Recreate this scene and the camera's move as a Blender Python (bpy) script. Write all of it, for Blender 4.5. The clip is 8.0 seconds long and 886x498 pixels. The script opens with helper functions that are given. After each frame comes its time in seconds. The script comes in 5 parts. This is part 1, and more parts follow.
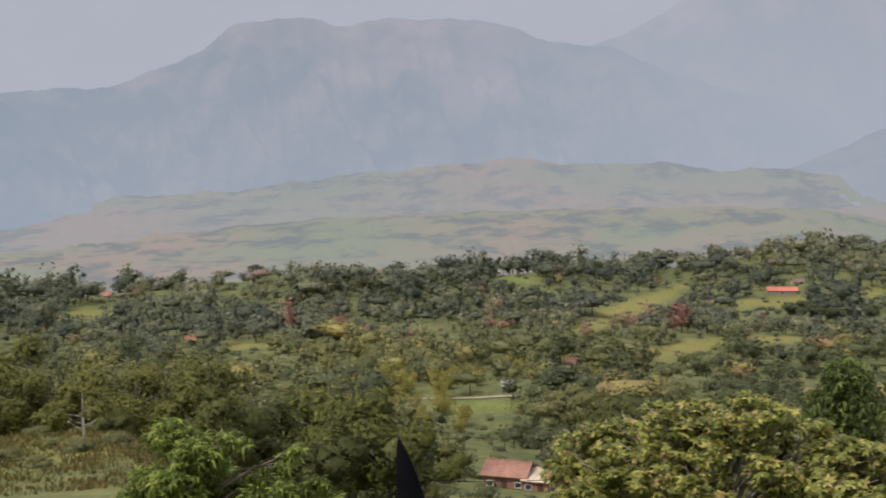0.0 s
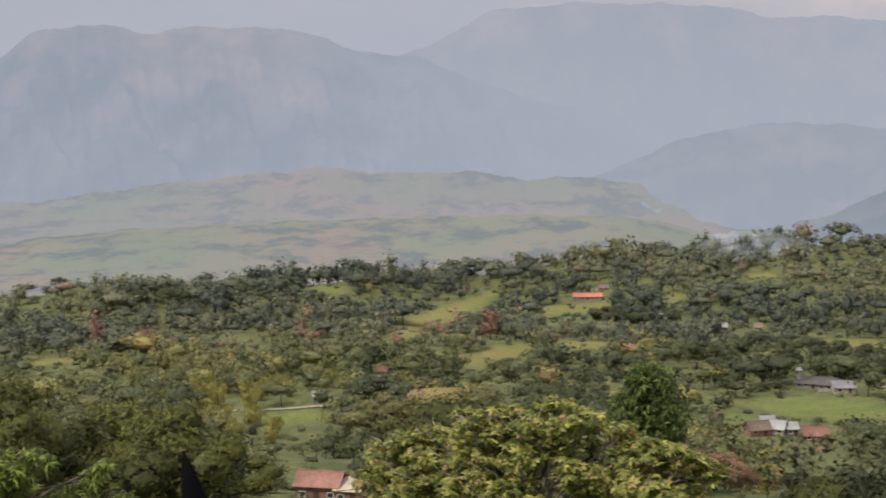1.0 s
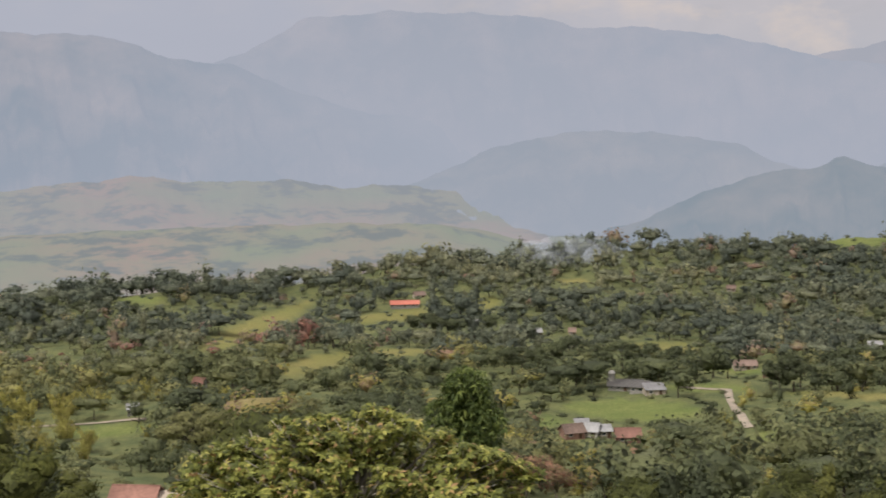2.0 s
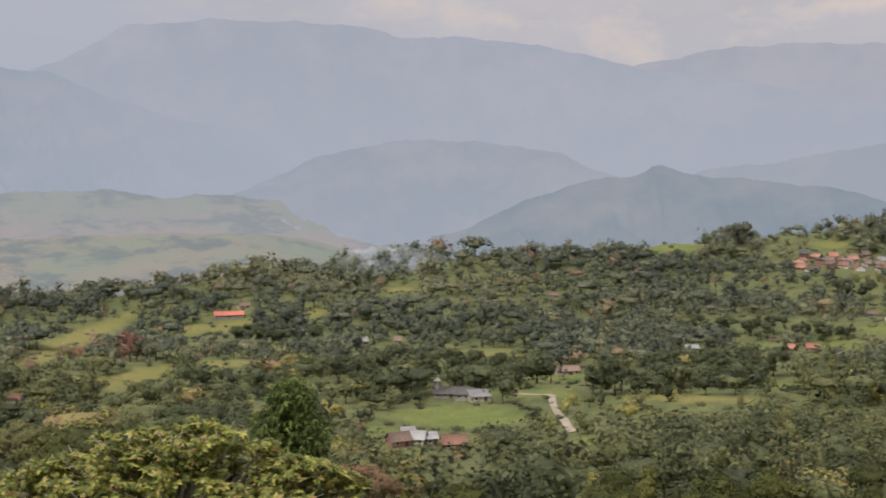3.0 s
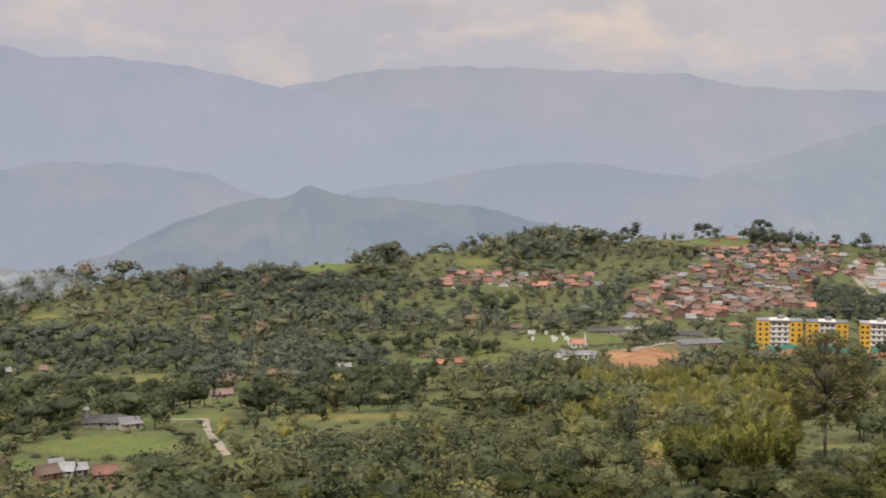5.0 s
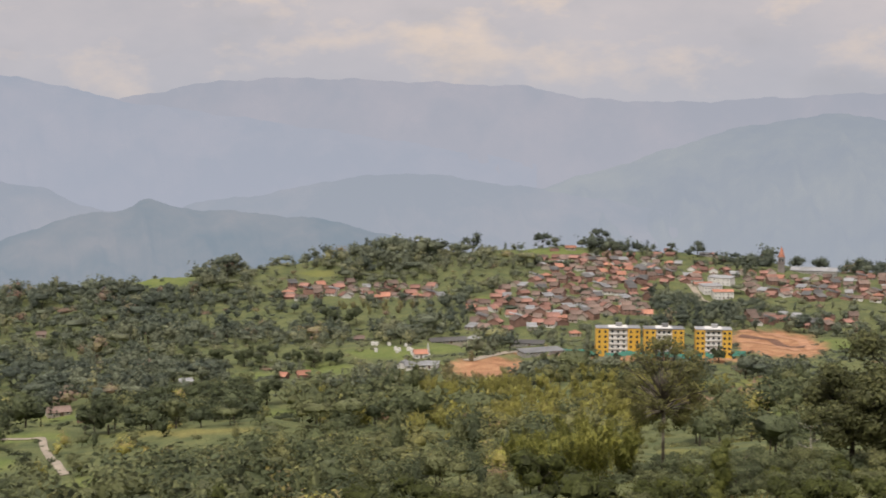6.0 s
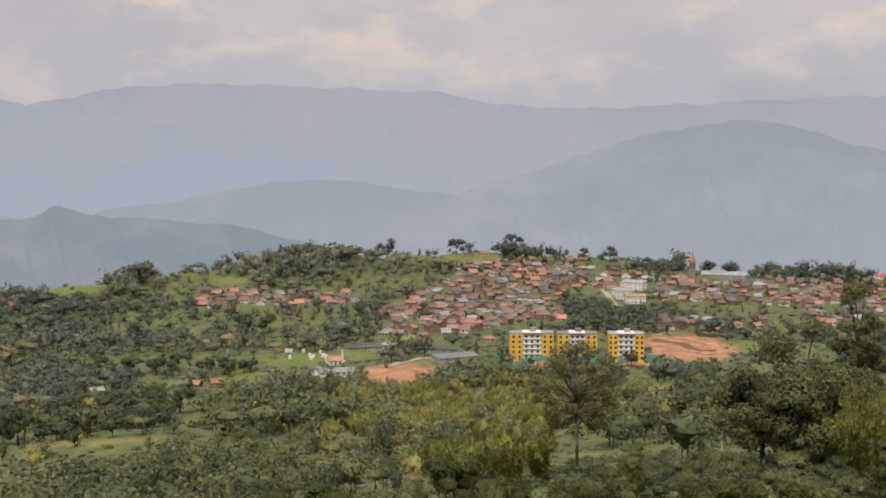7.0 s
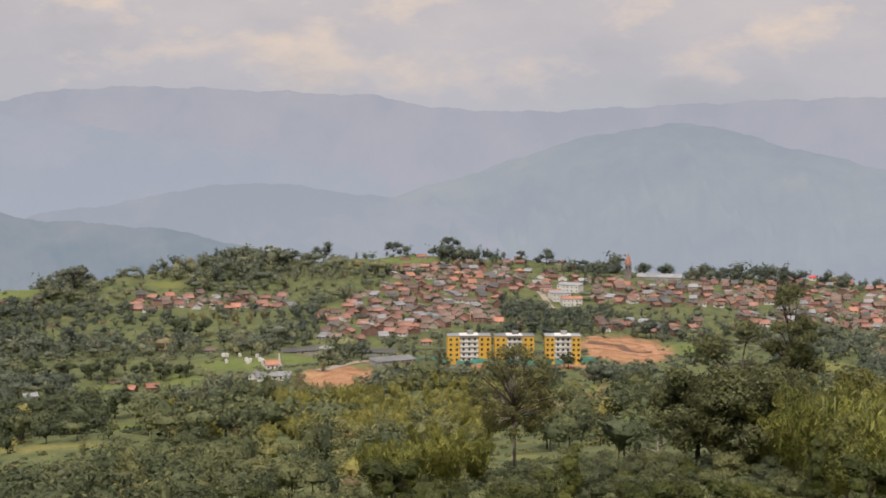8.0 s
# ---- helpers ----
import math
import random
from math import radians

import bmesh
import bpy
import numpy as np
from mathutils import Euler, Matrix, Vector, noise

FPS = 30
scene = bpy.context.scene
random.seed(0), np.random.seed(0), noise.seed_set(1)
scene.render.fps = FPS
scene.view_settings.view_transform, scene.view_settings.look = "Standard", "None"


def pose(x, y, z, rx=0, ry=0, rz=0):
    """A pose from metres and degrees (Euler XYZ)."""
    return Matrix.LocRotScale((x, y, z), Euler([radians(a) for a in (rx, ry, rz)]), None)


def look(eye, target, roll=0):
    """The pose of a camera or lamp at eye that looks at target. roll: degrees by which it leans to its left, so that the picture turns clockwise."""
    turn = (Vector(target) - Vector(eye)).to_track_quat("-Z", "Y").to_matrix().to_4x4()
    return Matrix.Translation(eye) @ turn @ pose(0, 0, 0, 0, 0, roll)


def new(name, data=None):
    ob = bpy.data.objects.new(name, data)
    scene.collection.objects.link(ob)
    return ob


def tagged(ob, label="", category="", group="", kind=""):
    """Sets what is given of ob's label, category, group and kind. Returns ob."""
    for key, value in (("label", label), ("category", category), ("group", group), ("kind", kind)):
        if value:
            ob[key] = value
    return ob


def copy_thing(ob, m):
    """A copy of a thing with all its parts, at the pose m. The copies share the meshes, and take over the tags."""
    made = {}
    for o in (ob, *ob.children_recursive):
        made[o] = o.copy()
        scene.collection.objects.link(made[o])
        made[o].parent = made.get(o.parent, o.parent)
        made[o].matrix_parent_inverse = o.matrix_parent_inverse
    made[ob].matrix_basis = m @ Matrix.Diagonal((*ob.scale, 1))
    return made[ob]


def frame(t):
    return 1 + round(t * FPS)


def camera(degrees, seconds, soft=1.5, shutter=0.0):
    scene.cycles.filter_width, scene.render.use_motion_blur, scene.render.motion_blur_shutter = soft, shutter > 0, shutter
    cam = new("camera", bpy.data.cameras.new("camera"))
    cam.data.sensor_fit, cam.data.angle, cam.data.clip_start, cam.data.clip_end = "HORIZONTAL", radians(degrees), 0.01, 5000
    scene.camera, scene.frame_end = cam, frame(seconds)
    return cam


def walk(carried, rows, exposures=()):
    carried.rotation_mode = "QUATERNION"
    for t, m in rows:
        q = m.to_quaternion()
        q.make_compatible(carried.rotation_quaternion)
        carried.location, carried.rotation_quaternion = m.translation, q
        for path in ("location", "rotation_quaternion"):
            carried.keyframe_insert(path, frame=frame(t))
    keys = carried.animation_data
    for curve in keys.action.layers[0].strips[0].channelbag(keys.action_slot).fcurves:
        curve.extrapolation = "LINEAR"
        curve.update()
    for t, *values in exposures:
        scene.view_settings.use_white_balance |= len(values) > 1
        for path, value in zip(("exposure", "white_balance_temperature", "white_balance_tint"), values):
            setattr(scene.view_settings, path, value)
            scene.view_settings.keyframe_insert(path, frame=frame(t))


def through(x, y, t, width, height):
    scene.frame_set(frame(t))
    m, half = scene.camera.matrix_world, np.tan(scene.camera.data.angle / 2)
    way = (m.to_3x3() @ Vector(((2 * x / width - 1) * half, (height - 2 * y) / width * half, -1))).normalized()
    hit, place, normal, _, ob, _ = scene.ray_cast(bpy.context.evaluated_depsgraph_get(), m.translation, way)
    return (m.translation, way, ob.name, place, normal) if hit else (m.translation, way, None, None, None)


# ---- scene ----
cam = camera(32.93, 8.0, soft=1.7, shutter=0.3)
# The camera is held out in front of the turning body: its eye goes round on a small arc.
ARM = 0.20
ROWS = [  # seconds, heading, pitch, roll
    (0.0, -0.0, -6.89, 0.91),
    (0.5, -3.57, -6.75, 0.8),
    (1.0, -7.27, -6.63, 0.61),
    (1.5, -10.83, -6.51, 0.49),
    (3.0, -20.97, -6.06, 0.14),
    (3.5, -24.24, -5.88, 0.06),
    (4.0, -27.63, -5.67, -0.01),
    (4.5, -31.44, -5.48, -0.07),
    (5.0, -34.27, -5.26, -0.07),
    (6.5, -42.54, -4.67, 0.03),
    (7.0, -43.62, -4.59, 0.01),
    (7.5, -44.77, -4.54, 0.0),
    (8.0, -46.03, -4.47, -0.01),
]
walk(cam, [(t, pose(-ARM * math.sin(radians(yaw)), ARM * math.cos(radians(yaw)), 0, 90 + pitch, roll, yaw)) for t, yaw, pitch, roll in ROWS])

# ---- daylight ----
SUN_AZ, SUN_EL = -122.0, 58.0          # bearing (from the first heading, clockwise) and height of the sun
world = bpy.data.worlds.new("hazy_sky")
scene.world = world
world.use_nodes = True


class Nodes:
    """Short hand for node trees."""

    def __init__(self, tree):
        self.tree = tree
        tree.nodes.clear()

    def add(self, kind, *sockets, **values):
        node = self.tree.nodes.new(kind)
        if "operation" in values:
            node.operation = values.pop("operation")
        if "data_type" in values:
            node.data_type, node.blend_type = values.pop("data_type"), values.pop("blend_type")
        if "noise_dimensions" in values:
            node.noise_dimensions = values.pop("noise_dimensions")
        if "attribute_name" in values:
            node.attribute_name = values.pop("attribute_name")
        for key, value in values.items():
            self.feed(node.inputs[key], value)
        for i, value in enumerate(sockets):
            if value is not None:
                self.feed(node.inputs[i], value)
        return node

    def feed(self, socket, value):
        if isinstance(value, bpy.types.NodeSocket):
            self.tree.links.new(value, socket)
        elif isinstance(value, bpy.types.Node):
            self.tree.links.new(value.outputs[0], socket)
        else:
            socket.default_value = value

    def math(self, op, a, b=0.0, c=0.0):
        return self.add("ShaderNodeMath", a, b, c, operation=op).outputs[0]

    def ramp(self, fac, stops):
        node = self.add("ShaderNodeValToRGB", fac)
        for i, (at, colour) in enumerate(stops):
            stop = node.color_ramp.elements[i] if i < 2 else node.color_ramp.elements.new(at)
            stop.position, stop.color = at, (*colour, 1)
        return node.outputs[0]

    def mix(self, fac, a, b, blend="MIX"):
        node = self.add("ShaderNodeMix", data_type="RGBA", blend_type=blend)
        self.feed(node.inputs[0], fac), self.feed(node.inputs[6], a), self.feed(node.inputs[7], b)
        return node.outputs[2]

    def noise(self, vector, scale, detail=4.0, rough=0.55, dims="3D"):
        return self.add("ShaderNodeTexNoise", Vector=vector, Scale=scale, Detail=detail, Roughness=rough, noise_dimensions=dims).outputs[0]


n = Nodes(world.node_tree)
sky = n.add("ShaderNodeTexSky")
sky.sky_type, sky.sun_disc, sky.dust_density, sky.air_density = "NISHITA", False, 4.0, 1.2
sky.sun_elevation, sky.sun_rotation = radians(SUN_EL), radians(SUN_AZ)
blue = n.mix(1.0, sky.outputs[0], (0.085, 0.085, 0.085, 1), "MULTIPLY")
way = n.add("ShaderNodeTexCoord").outputs[0]
sep = n.add("ShaderNodeSeparateXYZ", way)
flat = n.add("ShaderNodeMapping", way, Scale=(1.0, 1.0, 2.1)).outputs[0]
bank = n.noise(flat, 4.5, 6.0, 0.6)
puff = n.noise(flat, 13.0, 7.0, 0.6)
grey = n.ramp(bank, [(0.35, (0.47, 0.46, 0.50)), (0.62, (0.60, 0.55, 0.56))])
cloud = n.mix(n.math("MULTIPLY", n.ramp(puff, [(0.50, (0, 0, 0)), (0.68, (1, 1, 1))]), 0.9), grey, (0.80, 0.65, 0.54, 1))
cover = n.ramp(n.noise(flat, 2.3, 5.0, 0.6), [(0.30, (0.55, 0.55, 0.55)), (0.5, (0.97, 0.97, 0.97))])
heaven = n.mix(cover, blue, cloud)
haze_at = n.ramp(sep.outputs[2], [(0.005, (1, 1, 1)), (0.075, (0, 0, 0))])
heaven = n.mix(n.math("MULTIPLY", haze_at, 0.7), heaven, (0.475, 0.485, 0.54, 1))
west = n.add("ShaderNodeVectorMath", way, (-0.105, 0.9945, 0.0), operation="DOT_PRODUCT").outputs[1]
thick = n.add("ShaderNodeMapRange", west, 0.86, 0.97, 0.0, 0.9).outputs[0]
low_air = n.ramp(sep.outputs[2], [(0.06, (1, 1, 1)), (0.22, (0, 0, 0))])
heaven = n.mix(n.math("MULTIPLY", thick, low_air), heaven, (0.425, 0.447, 0.53, 1))          # the haze is thickest over the wide valley
veil = n.ramp(sep.outputs[2], [(0.25, (1, 1, 1)), (0.85, (2.4, 2.4, 2.4))])          # the unseen upper sky is brightened to fill the shade
heaven = n.mix(1.0, heaven, veil, "MULTIPLY")
n.add("ShaderNodeOutputWorld", n.add("ShaderNodeBackground", heaven, 1.0))

sun = new("sun", bpy.data.lights.new("sun", "SUN"))
sun.data.energy, sun.data.angle, sun.data.color = 3.2, radians(2.0), (1.0, 0.95, 0.86)
sun_way = Vector((math.sin(radians(SUN_AZ)) * math.cos(radians(SUN_EL)), math.cos(radians(SUN_AZ)) * math.cos(radians(SUN_EL)), math.sin(radians(SUN_EL))))
sun.matrix_world = look(sun_way * 60, (0, 0, 0))


# ---- materials ----
def material(name):
    m = bpy.data.materials.new(name)
    m.use_nodes = True
    return m, Nodes(m.node_tree)


def finish(n, colour, rough=0.8, bump=None, metal=0.0, through=0.0, spec=0.3, facing=None):
    """Closes a material: a principled surface, with a share of light let through for leaves."""
    p = n.add("ShaderNodeBsdfPrincipled", Roughness=rough, Metallic=metal)
    n.feed(p.inputs["Base Color"], colour)
    p.inputs["Specular IOR Level"].default_value = spec
    if bump is not None:
        n.feed(p.inputs["Normal"], n.add("ShaderNodeBump", Height=bump, Strength=0.6, Distance=0.1).outputs[0])
    if facing is not None:
        n.feed(p.inputs["Normal"], facing.outputs[0])
    out = p.outputs[0]
    if through:
        t = n.add("ShaderNodeBsdfTranslucent")
        n.feed(t.inputs[0], colour)
        out = n.add("ShaderNodeMixShader", through, out, t.outputs[0]).outputs[0]
    n.add("ShaderNodeOutputMaterial", out)


def leaf_material(name, stops, spread=0.28, rough=0.55, through=0.28, massed=False, grain=1.3):
    """Leaves: the tint of a tree comes with its mesh, single leaves differ a little; massed leaves lie along their bough."""
    m, n = material(name)
    tint = n.add("ShaderNodeAttribute", attribute_name="tint").outputs[2]
    own = n.add("ShaderNodeObjectInfo").outputs[5]
    island = n.add("ShaderNodeNewGeometry").outputs[8]
    at = n.math("ADD", tint, n.math("MULTIPLY", n.math("SUBTRACT", own, 0.5), 0.14))
    at = n.math("ADD", at, n.math("MULTIPLY", n.math("SUBTRACT", island, 0.5), spread))
    colour = n.ramp(at, stops)
    colour = n.mix(1.0, colour, n.ramp(island, [(0.0, (0.80, 0.80, 0.80)), (1.0, (1.20, 1.20, 1.18))]), "MULTIPLY")
    facing = None
    if massed:
        here = n.add("ShaderNodeTexCoord").outputs[3]
        speck = n.noise(here, grain, 3.0, 0.7)
        colour = n.mix(1.0, colour, n.ramp(speck, [(0.34, (0.72, 0.73, 0.72)), (0.66, (1.22, 1.21, 1.18))]), "MULTIPLY")
        facing = n.add("ShaderNodeVectorTransform", n.add("ShaderNodeAttribute", attribute_name="outward").outputs[1])
        facing.vector_type, facing.convert_from, facing.convert_to = "NORMAL", "OBJECT", "WORLD"
    finish(n, colour, rough, through=through, spec=0.2 if massed else 0.12, facing=facing)
    return m


WOODS = [(0.0, (0.082, 0.098, 0.055)), (0.25, (0.136, 0.156, 0.080)), (0.5, (0.212, 0.220, 0.104)), (0.68, (0.285, 0.272, 0.114)),
         (0.80, (0.480, 0.450, 0.120)), (0.90, (0.290, 0.210, 0.145)), (1.0, (0.360, 0.165, 0.115))]
# Far woods: the haze is put into paler, greyer leaf colours.
HAZEWOODS = [(0.0, (0.098, 0.118, 0.096)), (0.25, (0.142, 0.164, 0.122)), (0.5, (0.205, 0.222, 0.150)), (0.68, (0.270, 0.272, 0.168)),
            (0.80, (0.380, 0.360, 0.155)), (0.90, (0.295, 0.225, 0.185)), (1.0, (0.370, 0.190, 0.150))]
LEAF = leaf_material("mixed_leaves", WOODS, 0.12, 0.65, 0.48, True, 1.6)
GROVE_LEAF = leaf_material("sunlit_olive_leaves", [(0.0, (0.058, 0.068, 0.022)), (0.33, (0.112, 0.125, 0.034)), (0.66, (0.190, 0.192, 0.052)), (0.84, (0.225, 0.185, 0.085)), (1.0, (0.27, 0.21, 0.09))], 0.16, 0.6, 0.42, True, 2.4)
FAR_LEAF = leaf_material("hazed_mixed_leaves", HAZEWOODS, 0.10, 0.75, 0.50, True, 0.8)


def plain(name, colour, rough=0.8, vary=0.25, scale=1.0, bump=0.0, metal=0.0, spec=0.3, own=0.0):
    """Paint, plaster, tin or bark: a colour with stains at two scales."""
    m, n = material(name)
    here = n.add("ShaderNodeTexCoord").outputs[3]
    big, fine = n.noise(here, 0.35 * scale, 4), n.noise(here, 3.0 * scale, 5)
    c = n.mix(n.ramp(big, [(0.35, (0, 0, 0)), (0.7, (1, 1, 1))]), tuple(v * (1 - vary) for v in colour) + (1,), tuple(min(1, v * (1 + 0.4 * vary)) for v in colour) + (1,))
    c = n.mix(1.0, c, n.ramp(fine, [(0.3, (1 - vary * 0.7,) * 3), (0.65, (1, 1, 1))]), "MULTIPLY")
    if own:
        c = n.mix(1.0, c, n.ramp(n.math("FRACT", n.math("ADD", n.add("ShaderNodeObjectInfo").outputs[5], n.add("ShaderNodeNewGeometry").outputs[8])), [(0.0, (1 - own,) * 3), (1.0, (1 + own,) * 3)]), "MULTIPLY")
    finish(n, c, rough, fine if bump else None, metal, spec=spec)
    return m


BARK = plain("grey_bark", (0.16, 0.135, 0.105), 0.9, 0.4, 2.0, 1)
DARK_BARK = plain("dark_bark", (0.075, 0.06, 0.048), 0.9, 0.4, 2.0, 1)
PALE_BARK = plain("pale_bark", (0.34, 0.31, 0.26), 0.9, 0.35, 2.0, 1)
IRON = plain("dark_iron", (0.02, 0.02, 0.022), 0.6, 0.3, 30.0, 1, 0.0)


def ground_material():
    m, n = material("grassy_ground")
    here = n.add("ShaderNodeTexCoord").outputs[3]
    cover = n.add("ShaderNodeAttribute", attribute_name="cover")
    sep = n.add("ShaderNodeSeparateColor", cover.outputs[0])
    big, mid, fine = n.noise(here, 0.02, 5), n.noise(here, 0.11, 5, 0.65), n.noise(here, 1.1, 5, 0.7)
    scrub = n.mix(n.ramp(mid, [(0.35, (0, 0, 0)), (0.65, (1, 1, 1))]), (0.075, 0.092, 0.044, 1), (0.140, 0.148, 0.064, 1))
    dry = n.mix(n.ramp(big, [(0.4, (0, 0, 0)), (0.62, (1, 1, 1))]), (0.148, 0.156, 0.052, 1), (0.188, 0.172, 0.066, 1))
    lush = n.mix(n.ramp(mid, [(0.35, (0, 0, 0)), (0.7, (1, 1, 1))]), (0.108, 0.138, 0.044, 1), (0.158, 0.176, 0.062, 1))
    earth = n.mix(n.ramp(mid, [(0.35, (0, 0, 0)), (0.65, (1, 1, 1))]), (0.25, 0.122, 0.068, 1), (0.41, 0.235, 0.135, 1))
    c = n.mix(sep.outputs[0], scrub, dry)
    c = n.mix(sep.outputs[1], c, lush)
    c = n.mix(sep.outputs[2], c, earth)
    c = n.mix(1.0, c, n.ramp(fine, [(0.3, (0.62, 0.62, 0.6)), (0.68, (1.15, 1.15, 1.1))]), "MULTIPLY")
    finish(n, c, 0.95, fine, spec=0.1)
    return m


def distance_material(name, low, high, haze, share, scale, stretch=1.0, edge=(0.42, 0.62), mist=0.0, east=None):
    """Far backdrop: lit land, with the bright haze before it mixed into the surface as glow."""
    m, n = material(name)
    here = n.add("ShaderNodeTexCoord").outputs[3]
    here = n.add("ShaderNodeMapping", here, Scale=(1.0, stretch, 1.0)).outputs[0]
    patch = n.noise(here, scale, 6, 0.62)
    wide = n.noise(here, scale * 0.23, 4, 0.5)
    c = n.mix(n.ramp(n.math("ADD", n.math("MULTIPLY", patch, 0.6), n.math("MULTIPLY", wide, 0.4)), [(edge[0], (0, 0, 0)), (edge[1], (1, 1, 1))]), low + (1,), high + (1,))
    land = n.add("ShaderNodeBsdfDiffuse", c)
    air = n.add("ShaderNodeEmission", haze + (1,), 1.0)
    if mist:          # more haze glow is mixed in low down, over the valley floor
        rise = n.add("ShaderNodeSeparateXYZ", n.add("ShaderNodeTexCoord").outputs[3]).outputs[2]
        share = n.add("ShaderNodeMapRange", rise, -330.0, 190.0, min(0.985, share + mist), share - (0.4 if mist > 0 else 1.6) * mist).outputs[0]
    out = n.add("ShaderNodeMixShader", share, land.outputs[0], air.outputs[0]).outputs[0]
    if east:          # and a plain haze glow covers the land further east
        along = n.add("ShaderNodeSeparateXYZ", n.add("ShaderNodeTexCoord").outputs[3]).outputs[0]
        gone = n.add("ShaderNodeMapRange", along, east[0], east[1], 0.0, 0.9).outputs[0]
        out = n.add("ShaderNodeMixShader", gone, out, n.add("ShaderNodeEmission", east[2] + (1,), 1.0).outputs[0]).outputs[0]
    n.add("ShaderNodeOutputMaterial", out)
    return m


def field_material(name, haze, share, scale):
    """Far farmland: pale fields, ploughed tan ones and dark lines of trees, with haze mixed in as glow."""
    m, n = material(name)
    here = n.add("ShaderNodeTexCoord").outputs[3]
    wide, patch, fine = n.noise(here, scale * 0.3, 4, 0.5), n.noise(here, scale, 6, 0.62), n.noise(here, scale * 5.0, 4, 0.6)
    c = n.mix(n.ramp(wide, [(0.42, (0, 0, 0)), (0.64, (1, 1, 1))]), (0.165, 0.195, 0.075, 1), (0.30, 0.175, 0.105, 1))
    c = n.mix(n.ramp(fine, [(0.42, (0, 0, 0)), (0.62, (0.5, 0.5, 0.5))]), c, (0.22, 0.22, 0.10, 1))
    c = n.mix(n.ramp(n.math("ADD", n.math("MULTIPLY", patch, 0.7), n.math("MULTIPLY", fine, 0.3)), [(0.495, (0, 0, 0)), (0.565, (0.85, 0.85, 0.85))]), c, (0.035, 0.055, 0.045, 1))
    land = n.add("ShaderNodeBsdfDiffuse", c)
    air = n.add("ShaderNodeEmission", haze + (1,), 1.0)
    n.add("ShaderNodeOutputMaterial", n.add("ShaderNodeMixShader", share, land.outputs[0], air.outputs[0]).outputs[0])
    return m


# ---- making meshes ----
def part(name, bm, mat, parent=None, label=""):
    """Links a bmesh (or a mesh) as one mesh object under its thing."""
    if isinstance(bm, bmesh.types.BMesh):
        mesh = bpy.data.meshes.new(name)
        bm.to_mesh(mesh)
        bm.free()
    else:
        mesh = bm
    if mat is not None and not mesh.materials:
        mesh.materials.append(mat)
    ob = new(name, mesh)
    ob.parent = parent
    return tagged(ob, label) if label else ob


def thing(name, label, category, place=Matrix(), group="", kind=""):
    ob = new(name)
    ob.empty_display_size = 0.3
    ob.matrix_basis = place
    return tagged(ob, label, category, group, kind)


def quads(name, v, f, mats, tint=None, index=None, smooth=False, outward=None):
    """A mesh from arrays of places and of quads."""
    mesh = bpy.data.meshes.new(name)
    v, f = np.asarray(v, np.float32), np.asarray(f, np.int32)
    mesh.vertices.add(len(v))
    mesh.vertices.foreach_set("co", v.ravel())
    mesh.loops.add(f.size)
    mesh.loops.foreach_set("vertex_index", f.ravel())
    mesh.polygons.add(len(f))
    mesh.polygons.foreach_set("loop_start", np.arange(0, f.size, 4, dtype=np.int32))
    if index is not None:
        mesh.polygons.foreach_set("material_index", np.asarray(index, np.int32))
    mesh.polygons.foreach_set("use_smooth", np.full(len(f), smooth))
    for m in mats:
        mesh.materials.append(m)
    if tint is not None:
        a = mesh.attributes.new("tint", "FLOAT", "POINT")
        a.data.foreach_set("value", np.asarray(tint, np.float32))
    if outward is not None:
        a = mesh.attributes.new("outward", "FLOAT_VECTOR", "POINT")
        a.data.foreach_set("vector", np.asarray(outward, np.float32).ravel())
    mesh.update(calc_edges=True)
    return mesh


def box(bm, size, at=(0, 0, 0), turn=0.0, bevel=0.0):
    """A box with its base's middle at a place."""
    made = bmesh.ops.create_cube(bm, size=1.0)["verts"]
    m = Matrix.Translation(at) @ Matrix.Rotation(turn, 4, "Z") @ Matrix.Translation((0, 0, size[2] / 2)) @ Matrix.Diagonal((*size, 1))
    bmesh.ops.transform(bm, matrix=m, verts=made)
    if bevel:
        edges = list({e for v in made for e in v.link_edges})
        bmesh.ops.bevel(bm, geom=edges, offset=bevel, segments=1, affect="EDGES")
    return made


def tube(bm, a, b, r0, r1, sides=7):
    """A tapered length of stem from a to b."""
    a, b = Vector(a), Vector(b)
    turn = (b - a).to_track_quat("Z", "Y").to_matrix()
    rings = []
    for p, r in ((a, r0), (b, r1)):
        rings.append([bm.verts.new(p + turn @ Vector((r * math.cos(math.tau * k / sides), r * math.sin(math.tau * k / sides), 0))) for k in range(sides)])
    for k in range(sides):
        bm.faces.new((rings[0][k], rings[0][(k + 1) % sides], rings[1][(k + 1) % sides], rings[1][k])).smooth = True
    bm.faces.new(rings[1]), bm.faces.new(rings[0][::-1])


